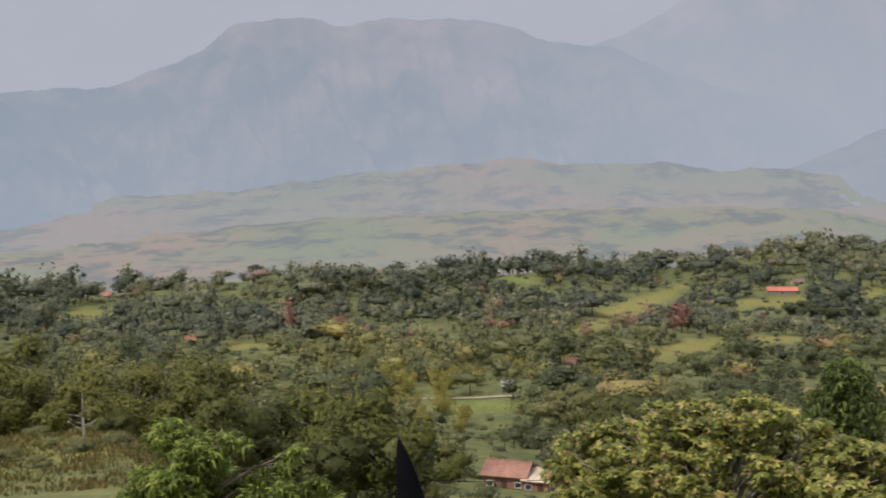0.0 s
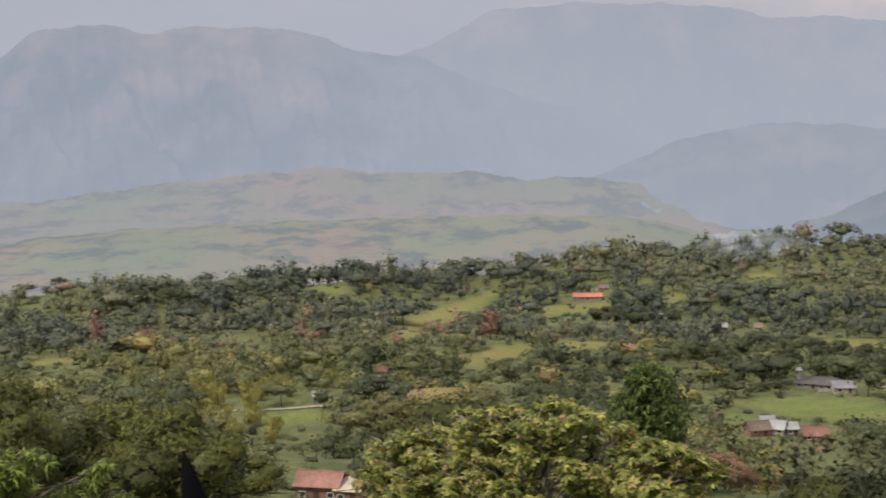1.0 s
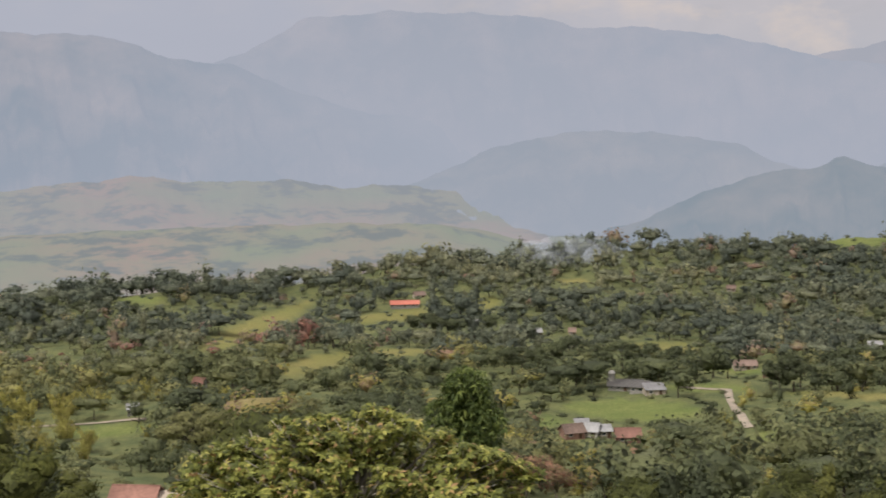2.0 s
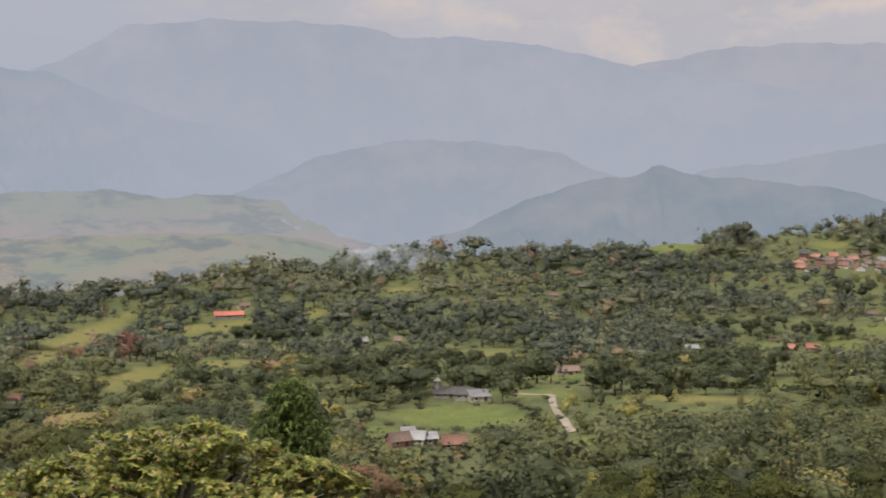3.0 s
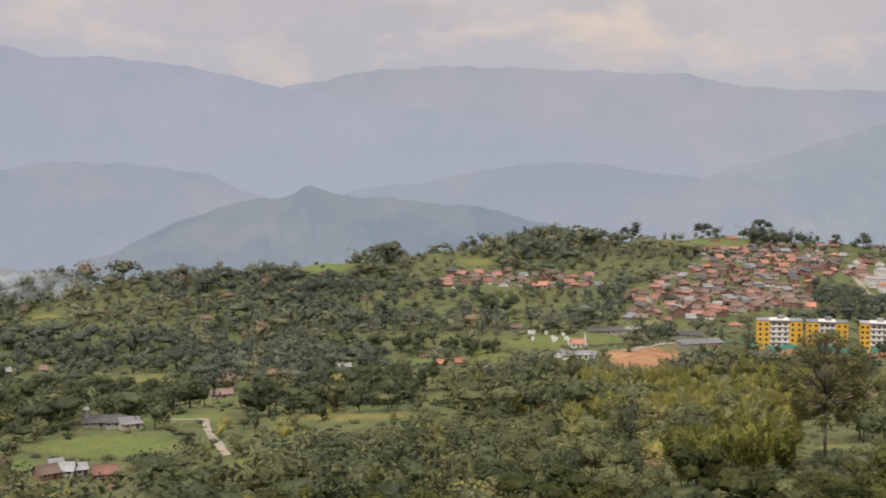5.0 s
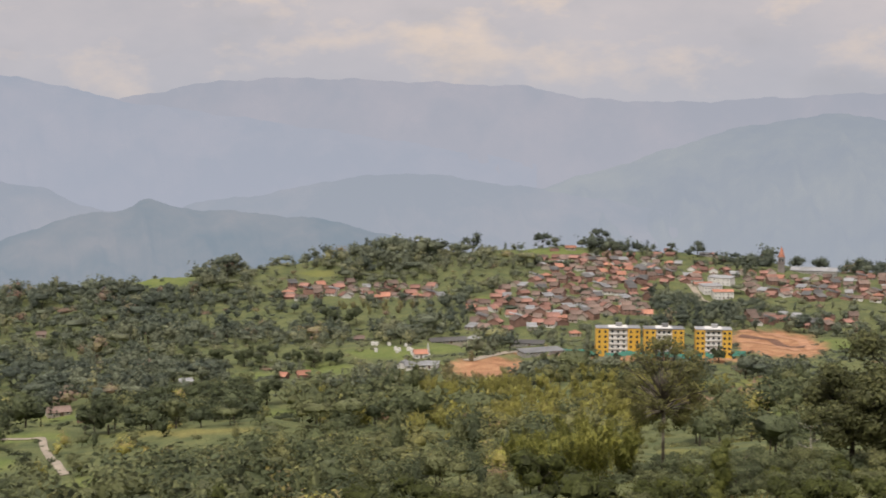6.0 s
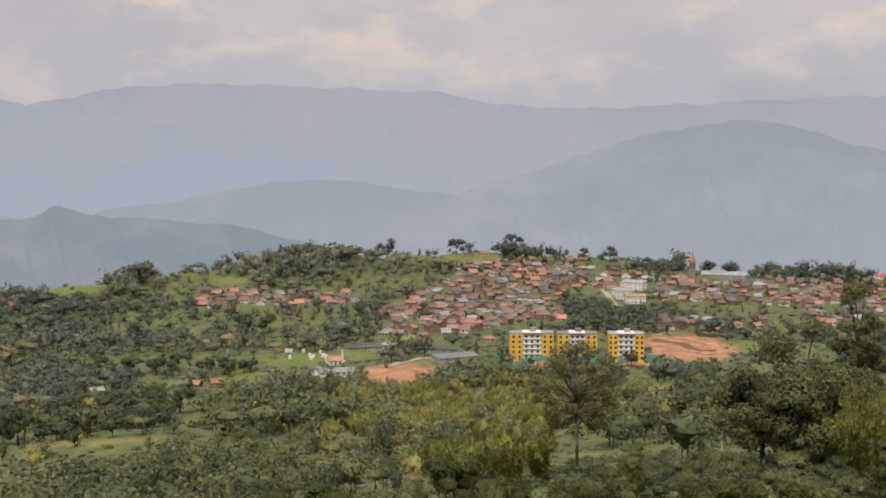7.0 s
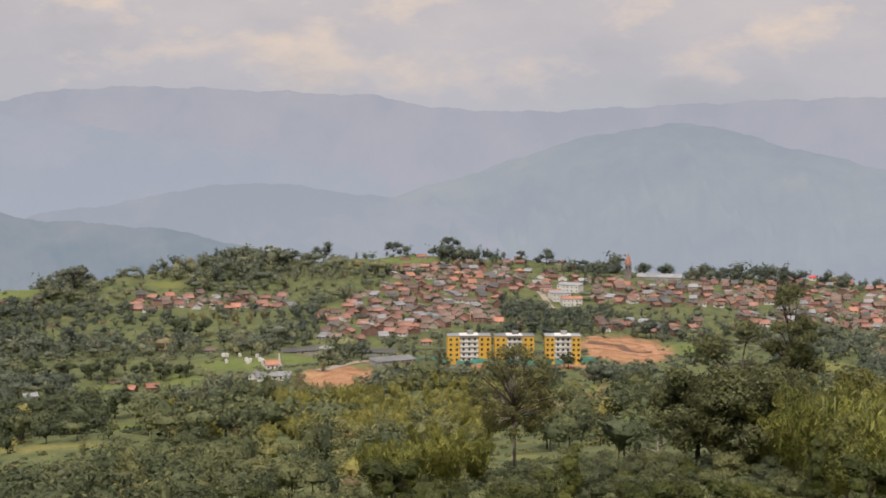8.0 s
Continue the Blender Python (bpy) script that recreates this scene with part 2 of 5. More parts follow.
# ---- the lie of the land: dips seen from the camera's hill, by bearing and distance ----
BEARINGS = (-180, -25, -13, -8, 5, 20, 35, 48, 58, 70, 180)
REACH = (3, 15, 50, 110, 200, 350, 520)
DIPS = np.array([
    (28, 22, 17, 14.0, 13.6, 12.6, 11.3), (28, 22, 17, 13.6, 13.8, 12.6, 11.3), (28, 22, 17, 13.6, 14.3, 13.2, 11.6), (28, 24, 20, 17, 15.5, 13.8, 11.9),
    (28, 25, 22, 19, 17, 14.4, 11.7), (28, 25, 22, 19, 17, 14.5, 11.7), (28, 25, 22, 18, 16, 13.3, 11.2), (28, 24, 20, 16, 13.5, 12.1, 10.6),
    (28, 23, 18, 14.3, 12.7, 11.4, 10.2), (28, 23, 18, 14.3, 12.7, 11.4, 10.2), (28, 22, 17, 14.0, 13.6, 12.6, 11.3)])
CREST_AT = ((-180, 900), (-8, 900), (5, 930), (20, 1080), (35, 1300), (48, 1400), (58, 1450), (70, 1450), (180, 900))
CREST_DIP = ((-180, 8.3), (-25, 8.3), (-8, 8.0), (3, 7.75), (10, 7.6), (16, 6.82), (22, 6.35), (30, 5.85), (38, 5.02), (44, 4.72), (48, 4.8), (54, 5.3), (58, 5.4), (63, 5.65), (70, 5.7), (180, 8.3))
VALLEY = -330.0
LOGS = np.log(np.array(REACH))
WAVES = [(L, *np.random.default_rng(k).uniform(0, math.tau, 2), w) for k, (L, w) in enumerate(((210, 1.2), (150, 1.0), (96, 0.7), (61, 0.45), (43, 0.32), (27, 0.2)))]


def rolling(x, y):
    s = 0.0
    for L, turn, phase, w in WAVES:
        s = s + w * np.sin((x * np.cos(turn) + y * np.sin(turn)) * math.tau / L + phase + 1.3 * np.sin((x * np.sin(turn) - y * np.cos(turn)) * math.tau / (1.9 * L)))
    return s


def height(az, r):
    """The ground's height at a bearing (degrees) and distance."""
    az, r = np.broadcast_arrays(np.asarray(az, float), np.asarray(r, float))
    rc = np.interp(az, *zip(*CREST_AT))
    dc = np.interp(az, *zip(*CREST_DIP))
    lr = np.log(np.clip(r, 3, 520))
    k = np.clip(np.searchsorted(LOGS, lr) - 1, 0, len(LOGS) - 2)
    f = (lr - LOGS[k]) / (LOGS[k + 1] - LOGS[k])
    i = np.clip(np.searchsorted(BEARINGS, az) - 1, 0, len(BEARINGS) - 2)
    b = np.array(BEARINGS, float)
    g = (az - b[i]) / (b[i + 1] - b[i])
    g = g * g * (3 - 2 * g)
    near = (1 - g) * ((1 - f) * DIPS[i, k] + f * DIPS[i, k + 1]) + g * ((1 - f) * DIPS[i + 1, k] + f * DIPS[i + 1, k + 1])
    u = np.clip((r - 520) / (rc - 520), 0, 1)
    dip = np.where(r <= 520, near, near + (dc - near) * (0.85 * u + 0.15 * u * u))
    z = -np.minimum(r, rc) * np.tan(np.radians(dip))
    x, y = r * np.sin(np.radians(az)), r * np.cos(np.radians(az))
    z = z + rolling(x, y) * np.clip(r / 500, 0, 1.0) * 1.5 * np.clip((rc + 350 - r) / 350, 0.0, 1)
    v = np.clip((r - rc) / 1100, 0, 1)
    z = z + (VALLEY - z) * (1 - (1 - v) ** 2)
    return np.where(r < 3, -1.6, z)


RANGE = np.concatenate([np.geomspace(14, 100, 60), np.arange(102, 1600, 3.0)])


def ground(az, dip, z_up=0.0):
    """The place on the ground that shows at a bearing and a dip (degrees below the level)."""
    z = height(np.full_like(RANGE, az), RANGE)
    seen = np.degrees(np.arctan2(-z, RANGE))
    crest = int(np.searchsorted(RANGE, np.interp(az, *zip(*CREST_AT)))) - 1
    below = np.nonzero(seen[:crest] <= dip)[0]
    k = int(below[0]) if len(below) else crest
    r = RANGE[k]
    return Vector((r * math.sin(radians(az)), r * math.cos(radians(az)), float(z[k]) + z_up))


def stand(az, r, turn=0.0, sink=0.0):
    """A pose on the ground at a bearing and distance, turned (degrees) from facing the hill."""
    return pose(r * math.sin(radians(az)), r * math.cos(radians(az)), float(height(az, r)) - sink, 0, 0, -az + turn)


# open ground: bearing, dip, half width, half height (degrees), slant, and what grows: 0 dry grass, 1 lush pasture, 2 bare earth
OPEN = [
    (21.6, 12.45, 2.6, 0.42, 0.0, 1), (17.8, 12.95, 1.3, 0.24, 0.0, 1), (24.6, 11.55, 1.6, 0.16, 0.0, 1), (1.5, 12.9, 1.9, 0.24, 0.0, 1), (7.0, 9.25, 2.1, 0.36, 0.40, 0), (9.2, 10.7, 1.35, 0.30, 0.25, 0),
    (2.7, 8.1, 1.0, 0.14, 0.0, 1), (12.2, 8.95, 1.7, 0.20, 0.05, 0), (16.0, 8.45, 0.42, 0.24, 0.0, 0), (29.4, 5.95, 1.5, 0.24, 0.0, 1), (30.5, 11.62, 3.4, 0.12, 0.0, 0),
    (22.6, 10.15, 1.9, 0.28, 0.0, 0), (26.0, 10.85, 1.7, 0.13, 0.0, 1), (38.3, 8.78, 1.7, 0.24, 0.0, 1), (35.8, 9.35, 1.0, 0.22, 0.0, 1), (40.5, 8.6, 0.9, 0.20, 0.0, 1),
    (44.6, 4.95, 1.3, 0.17, 0.0, 1), (42.0, 9.32, 1.35, 0.40, 0.05, 2), (53.0, 8.24, 1.75, 0.50, -0.05, 2), (48.6, 8.88, 3.4, 0.12, 0.0, 2), (44.4, 8.78, 1.5, 0.12, 0.0, 2),
    (55.3, 8.2, 1.3, 0.22, 0.0, 1), (51.7, 9.75, 1.5, 0.16, 0.0, 0), (53.3, 11.1, 0.45, 0.45, 0.0, 1), (55.6, 12.75, 1.6, 0.22, 0.0, 0), (49.6, 12.4, 1.0, 0.15, 0.0, 0),
    (-15.5, 13.85, 4.2, 0.75, 0.0, 0), (28.0, 13.3, 2.0, 0.25, 0.0, 1), (33.8, 11.0, 1.0, 0.14, 0.0, 1), (46.8, 11.4, 1.2, 0.16, 0.0, 0), (-13.4, 8.9, 1.0, 0.15, 0.0, 0), (-7.8, 10.4, 1.2, 0.14, 0.0, 0),
    (35.6, 5.75, 0.8, 0.12, 0.0, 0), (42.0, 6.75, 0.6, 0.14, 0.0, 1), (12.6, 10.3, 1.3, 0.13, 0.0, 0), (60.5, 8.7, 1.2, 0.2, 0.0, 0), (33.0, 9.6, 1.0, 0.12, 0.0, 1), (19.3, 7.6, 0.6, 0.1, 0.0, 0)]


def openness(az, dip, kinds=(0, 1, 2)):
    """How open the land is there (1: a clearing)."""
    best = np.zeros_like(az)
    wob = 0.18 * np.sin(az * 5.1 + dip * 9) + 0.14 * np.sin(az * 11.7 - dip * 23)
    for a, d, w, h, slant, kind in (OPEN if kinds else VIEWS):
        if not kinds or kind in kinds:
            q = ((az - a) / w) ** 2 + ((dip - d + slant * (az - a)) / h) ** 2
            best = np.maximum(best, np.clip((1.12 + wob - q) * 3, 0, 1))
    return best


def make_ground():
    fine = np.arange(-24, 70.01, 0.25)
    az = np.concatenate([np.arange(-180, -24, 6.0), fine, np.arange(74, 180, 6.0)])
    r = np.concatenate([[0.05, 1, 2, 3], np.geomspace(3.6, 100, 34), np.arange(105, 520, 6.0), np.arange(520, 1480, 8.0), np.geomspace(1490, 4850, 44)])
    A, R = np.meshgrid(az, r, indexing="ij")
    Z = height(A, R)
    X, Y = R * np.sin(np.radians(A)), R * np.cos(np.radians(A))
    na, nr = A.shape
    idx = np.arange(na * nr).reshape(na, nr)
    nxt = np.roll(idx, -1, axis=0)
    f = np.stack([idx[:, :-1], idx[:, 1:], nxt[:, 1:], nxt[:, :-1]], -1).reshape(-1, 4)
    cr = 0.5 * (R[:, :-1] + R[:, 1:])
    far = (cr > 1900).reshape(-1).astype(int)
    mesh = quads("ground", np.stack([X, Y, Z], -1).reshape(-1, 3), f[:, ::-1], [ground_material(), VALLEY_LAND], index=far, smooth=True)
    dip = np.degrees(np.arctan2(-Z, R))
    c = np.ones((na * nr, 4), np.float32)
    for k in range(3):
        c[:, k] = openness(A, dip, (k,)).ravel() * (R.ravel() > 60) * (R.ravel() < 1500)
    a = mesh.attributes.new("cover", "FLOAT_COLOR", "POINT")
    a.data.foreach_set("color", c.ravel())
    return tagged(part("ground", mesh, None), "rolling green valley ground with pastures and bare earth", "ground", kind="structure")


# the far valley floor glows with the haze put into its material
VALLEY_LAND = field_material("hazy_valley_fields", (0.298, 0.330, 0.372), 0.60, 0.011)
make_ground()


# ---- far hills and ranges ----
def ridge(name, label, crest, top_at, foot_at, foot_z, mat, seed, rough=0.035, gully=26.0):
    """A mountain: its crest as (bearing, height in degrees), with gullied flanks down to its foot."""
    rng = np.random.default_rng(seed)
    a0, a1 = crest[0][0], crest[-1][0]
    az = np.arange(a0, a1 + 0.01, 0.14)
    el = np.interp(az, *zip(*crest))
    kern = np.hanning(9) / np.hanning(9).sum()
    el = np.convolve(np.pad(el, 4, mode="edge"), kern, "valid")
    for k in range(5):
        el = el + rough / 1.6 ** k * np.sin(az * 2.1 * 1.9 ** k + rng.uniform(0, 6))
    t = np.concatenate([[-0.5, -0.2], np.linspace(0, 1, 34)])
    A, T = np.meshgrid(az, t, indexing="ij")
    E = np.repeat(el[:, None], len(t), 1)
    top = top_at * np.tan(np.radians(E))
    R = top_at + (foot_at - top_at) * T
    Z = top + (foot_z - top) * np.abs(T) ** 0.85
    g = 0
    for k in range(5):
        g = g + (1 - 2 * np.abs(np.sin(A * 0.9 * 1.8 ** k + T * rng.uniform(-3, 3) + 1.5 * np.sin(T * 4 + k) + rng.uniform(0, 6)))) / 1.5 ** k
    Z = Z + gully * g * np.clip(np.sin(np.clip(T, 0, 1) * math.pi), 0, 1) * np.clip((top - foot_z) / 300, 0.1, 1)
    idx = np.arange(A.size).reshape(A.shape)
    f = np.stack([idx[:-1, :-1], idx[1:, :-1], idx[1:, 1:], idx[:-1, 1:]], -1).reshape(-1, 4)
    mesh = quads(name, np.stack([R * np.sin(np.radians(A)), R * np.cos(np.radians(A)), Z], -1).reshape(-1, 3), f, [mat], smooth=True)
    return tagged(part(name, mesh, None), label, "mountain", kind="structure")


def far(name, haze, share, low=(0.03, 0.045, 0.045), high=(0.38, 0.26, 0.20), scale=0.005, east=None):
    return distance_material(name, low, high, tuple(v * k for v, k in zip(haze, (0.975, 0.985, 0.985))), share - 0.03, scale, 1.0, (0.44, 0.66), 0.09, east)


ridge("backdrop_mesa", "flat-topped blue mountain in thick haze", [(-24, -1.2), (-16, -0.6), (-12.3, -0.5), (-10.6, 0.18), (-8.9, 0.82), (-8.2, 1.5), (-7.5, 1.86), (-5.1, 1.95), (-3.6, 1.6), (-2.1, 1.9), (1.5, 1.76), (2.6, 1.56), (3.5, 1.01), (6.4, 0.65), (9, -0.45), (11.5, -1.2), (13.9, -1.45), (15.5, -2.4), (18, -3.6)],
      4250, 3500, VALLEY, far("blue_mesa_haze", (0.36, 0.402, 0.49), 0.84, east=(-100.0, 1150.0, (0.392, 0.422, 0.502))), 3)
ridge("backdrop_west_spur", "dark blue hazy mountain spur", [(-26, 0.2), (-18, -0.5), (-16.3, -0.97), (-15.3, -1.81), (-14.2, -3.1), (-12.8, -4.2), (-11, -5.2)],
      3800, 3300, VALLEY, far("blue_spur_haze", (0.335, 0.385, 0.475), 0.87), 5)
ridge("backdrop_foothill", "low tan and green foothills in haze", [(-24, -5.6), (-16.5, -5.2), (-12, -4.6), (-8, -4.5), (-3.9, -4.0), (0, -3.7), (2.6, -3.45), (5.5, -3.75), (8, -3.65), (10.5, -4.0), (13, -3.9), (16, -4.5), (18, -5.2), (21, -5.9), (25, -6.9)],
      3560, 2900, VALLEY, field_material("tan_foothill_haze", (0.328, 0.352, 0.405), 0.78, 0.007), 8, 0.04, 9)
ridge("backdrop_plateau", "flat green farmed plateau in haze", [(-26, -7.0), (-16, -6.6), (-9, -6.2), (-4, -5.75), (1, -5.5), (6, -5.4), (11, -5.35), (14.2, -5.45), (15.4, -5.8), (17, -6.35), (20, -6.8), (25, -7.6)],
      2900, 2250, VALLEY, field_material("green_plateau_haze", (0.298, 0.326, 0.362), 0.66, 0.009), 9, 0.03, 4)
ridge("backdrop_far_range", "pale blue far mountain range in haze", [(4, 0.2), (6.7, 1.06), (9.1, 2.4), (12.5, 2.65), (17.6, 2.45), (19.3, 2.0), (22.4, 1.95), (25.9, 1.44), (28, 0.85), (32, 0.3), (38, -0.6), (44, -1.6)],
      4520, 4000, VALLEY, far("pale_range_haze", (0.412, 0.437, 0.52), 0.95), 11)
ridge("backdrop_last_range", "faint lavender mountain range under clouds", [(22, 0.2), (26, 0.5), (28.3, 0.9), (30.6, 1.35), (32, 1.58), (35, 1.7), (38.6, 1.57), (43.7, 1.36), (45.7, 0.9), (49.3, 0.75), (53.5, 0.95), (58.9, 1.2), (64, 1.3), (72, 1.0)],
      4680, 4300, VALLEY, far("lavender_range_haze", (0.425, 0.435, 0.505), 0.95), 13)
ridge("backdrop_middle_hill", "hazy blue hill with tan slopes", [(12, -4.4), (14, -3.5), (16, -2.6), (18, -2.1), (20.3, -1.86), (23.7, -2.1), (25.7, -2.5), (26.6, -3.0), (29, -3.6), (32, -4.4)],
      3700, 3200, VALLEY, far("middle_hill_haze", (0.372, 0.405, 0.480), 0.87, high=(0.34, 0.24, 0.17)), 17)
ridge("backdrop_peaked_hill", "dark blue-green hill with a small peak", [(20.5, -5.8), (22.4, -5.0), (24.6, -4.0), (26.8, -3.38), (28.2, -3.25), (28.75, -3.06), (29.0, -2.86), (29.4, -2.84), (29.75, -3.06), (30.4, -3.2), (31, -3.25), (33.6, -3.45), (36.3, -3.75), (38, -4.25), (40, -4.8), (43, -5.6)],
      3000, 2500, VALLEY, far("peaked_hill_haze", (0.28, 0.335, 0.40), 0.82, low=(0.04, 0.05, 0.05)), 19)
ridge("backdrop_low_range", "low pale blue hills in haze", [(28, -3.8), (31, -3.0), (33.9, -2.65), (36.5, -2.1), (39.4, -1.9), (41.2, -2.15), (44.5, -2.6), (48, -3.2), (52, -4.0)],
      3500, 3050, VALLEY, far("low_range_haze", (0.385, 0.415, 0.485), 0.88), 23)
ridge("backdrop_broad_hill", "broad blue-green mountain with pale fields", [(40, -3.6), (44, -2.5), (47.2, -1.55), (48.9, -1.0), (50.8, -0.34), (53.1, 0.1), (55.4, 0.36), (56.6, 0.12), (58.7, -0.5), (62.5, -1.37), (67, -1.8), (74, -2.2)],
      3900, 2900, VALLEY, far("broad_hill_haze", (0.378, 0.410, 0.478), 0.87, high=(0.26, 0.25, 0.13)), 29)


# ---- trees ----
def cube_ball(rng, n=2, lump=0.18):
    """A lumpy ball of quads."""
    v, f = [], []
    g = np.linspace(-1, 1, n + 1)
    for axis in range(3):
        for side in (-1, 1):
            base = len(v)
            for a in g:
                for b in g:
                    p = np.empty(3)
                    p[axis], p[(axis + 1) % 3], p[(axis + 2) % 3] = side, a, b
                    v.append(p / np.linalg.norm(p))
            for i in range(n):
                for j in range(n):
                    q = [base + i * (n + 1) + j, base + (i + 1) * (n + 1) + j, base + (i + 1) * (n + 1) + j + 1, base + i * (n + 1) + j + 1]
                    f.append(q if side > 0 else q[::-1])
    v = np.array(v)
    ph = rng.uniform(0, 6, 3)
    return v * (1 + lump * np.sin(v @ np.array([3.1, 2.3, 1.7]) * 1.6 + ph[0]) + 0.5 * lump * np.sin(v @ np.array([-2.2, 3.9, 4.4]) * 1.4 + ph[1]))[:, None], np.array(f)


def cards(rng, p, nrm, size, long=1.0, droop=0.0, wide=0.62):
    """Leafy tufts: one pointed quad for each place, roughly facing along its normal."""
    k = len(p)
    nrm = nrm + rng.normal(0, 0.32, (k, 3))
    nrm /= np.linalg.norm(nrm, axis=1)[:, None]
    u = np.cross(nrm, rng.normal(0, 1, (k, 3)))
    u /= np.linalg.norm(u, axis=1)[:, None] + 1e-9
    u[:, 2] -= droop
    w = np.cross(nrm, u)
    s = size * rng.uniform(0.6, 1.35, (k, 1))
    v = np.stack([p - u * s * long, p + w * s * wide + nrm * s * 0.2, p + u * s * long, p - w * s * wide + nrm * s * 0.2], 1).reshape(-1, 3)
    return v, np.arange(4 * k).reshape(-1, 4)


def crown(seed, count, lobes, size, core=0.9, core_n=2, up=0.3, wide=0.62):
    """A crown of boughs (x, y, z, radius, squash): uneven masses with tufts all over. Gives places, faces and outward ways."""
    rng = np.random.default_rng(seed)
    vs, fs, ns, base = [], [], [], 0
    L = np.array(lobes)
    mid = np.average(L[:, :3], axis=0, weights=L[:, 3] ** 2)
    mid[2] -= 0.3 * L[:, 3].mean()
    span = np.maximum(np.abs(L[:, :3] - mid).max(axis=0) + 0.5 * L[:, 3].mean(), 0.5)

    def away(p, d, loose=0.0):
        c = (p - mid) / span
        q = 0.5 * d + 0.75 * c / np.maximum(np.linalg.norm(c, axis=1)[:, None], 0.4) + (0, 0, 0.38) + rng.normal(0, 1, p.shape) * loose
        return q / (np.linalg.norm(q, axis=1)[:, None] + 1e-9)

    if core and core_n == 1:          # far off, one uneven mass fills the crown
        d, f = cube_ball(rng, 2, 0.22)
        p = d * span * (0.62, 0.62, 0.64) * core + mid
        vs.append(p), fs.append(f + base), ns.append(away(p, d))
        base += len(p)
    elif core:
        for x, y, z, rad, sq in lobes:
            d, f = cube_ball(rng, core_n, 0.2)
            p = d * np.array([rad, rad, rad * sq]) * core * 0.72 + (x, y, z)
            vs.append(p), fs.append(f + base), ns.append(away(p, d))
            base += len(p)
    w = L[:, 3] ** 2
    which = rng.choice(len(L), count, p=w / w.sum())
    L = L[which]
    d = rng.normal(0, 1, (count, 3)) + (0, 0, up)
    d /= np.linalg.norm(d, axis=1)[:, None]
    lump = 1 + 0.16 * np.sin(d @ (4.1, 2.7, 3.3) + which * 1.7) + 0.13 * np.sin(d @ (-5.2, 6.1, 3.9) + which * 2.9)
    p = L[:, :3] + d * L[:, 3:4] * lump[:, None] * rng.uniform(0.66, 1.12, (count, 1)) * np.stack([np.ones(count), np.ones(count), L[:, 4]], 1)
    v, f = cards(rng, p, d, size, wide=wide)
    vs.append(v), fs.append(f + base), ns.append(np.repeat(away(p, d, 0.22), 4, axis=0))
    return np.concatenate(vs), np.concatenate(fs), np.concatenate(ns)


def lobes_of(seed, kind):
    """The masses of a crown for a tree about ten metres high."""
    rng = np.random.default_rng(seed)
    out = []
    if kind == "round":
        for k in range(7):
            a, q = rng.uniform(0, 6.28), rng.uniform(0.2, 1)
            out.append((2.6 * q * math.cos(a), 2.6 * q * math.sin(a), rng.uniform(4.2, 7.6), rng.uniform(1.6, 2.5), 0.8))
    elif kind == "umbrella":
        for k in range(10):
            a, q = rng.uniform(0, 6.28), math.sqrt(rng.uniform(0.02, 1))
            out.append((5.0 * q * math.cos(a), 5.0 * q * math.sin(a), 8.2 - 2.2 * q * q + rng.uniform(-.5, .5), rng.uniform(1.6, 2.2), 0.5))
    elif kind == "tall":
        for k in range(7):
            z = 3.0 + 7.5 * k / 6
            out.append((rng.uniform(-1, 1), rng.uniform(-1, 1), z, 2.2 - 0.13 * abs(z - 6) ** 1.3 + rng.uniform(-.3, .3), 1.0))
    elif kind == "shaggy":
        for k in range(9):
            a, q = rng.uniform(0, 6.28), rng.uniform(0.3, 1)
            out.append((3.3 * q * math.cos(a), 3.3 * q * math.sin(a), rng.uniform(2.6, 8.6), rng.uniform(1.0, 1.9), 0.75))
    elif kind == "bush":
        for k in range(5):
            a, q = rng.uniform(0, 6.28), rng.uniform(0, 1)
            out.append((2.2 * q * math.cos(a), 2.2 * q * math.sin(a), rng.uniform(0.9, 2.4), rng.uniform(1.1, 1.7), 0.85))
    return out


def bamboo(seed, culms, per, size):
    """A clump of bamboo: arching plumes of narrow leaves."""
    rng = np.random.default_rng(seed)
    vs, fs, ns, base = [], [], [], 0
    for k in range(culms):
        a, lean, h = rng.uniform(0, 6.28), rng.uniform(0.6, 3.6), rng.uniform(7.5, 11.5)
        t = rng.uniform(0.15, 1, per) ** 0.8
        p = np.stack([lean * t ** 2.2 * math.cos(a) + math.cos(a) * 0.8, lean * t ** 2.2 * math.sin(a) + math.sin(a) * 0.8, h * (t - 0.22 * t ** 3)], 1)
        spread = (0.45 + 0.75 * np.sin(np.clip(t, 0, 1) * 3.0))[:, None]
        p = p + rng.normal(0, 0.42, (per, 3)) * spread
        d = rng.normal(0, 1, (per, 3)) + (0, 0, 0.4)
        v, f = cards(rng, p, d, size, 1.6, 0.5, 0.3)
        out = (p - (0, 0, 4.5)) / 5.0 + rng.normal(0, 0.22, (per, 3)) + (0, 0, 0.25)
        out /= np.linalg.norm(out, axis=1)[:, None]
        vs.append(v), fs.append(f + base), ns.append(np.repeat(out, 4, axis=0))
        base += len(v)
    return np.concatenate(vs), np.concatenate(fs), np.concatenate(ns)


def stem(h, r):
    """A plain four-sided trunk."""
    c = np.array([(1, 1), (-1, 1), (-1, -1), (1, -1)]) * 0.7
    v = np.concatenate([np.c_[c * r, np.full(4, -1.0)], np.c_[c * r * 0.5, np.full(4, h)]])
    return v, np.array([(k, (k + 1) % 4, (k + 1) % 4 + 4, k + 4) for k in range(4)])


KINDS = ("round", "umbrella", "tall", "shaggy", "bush")


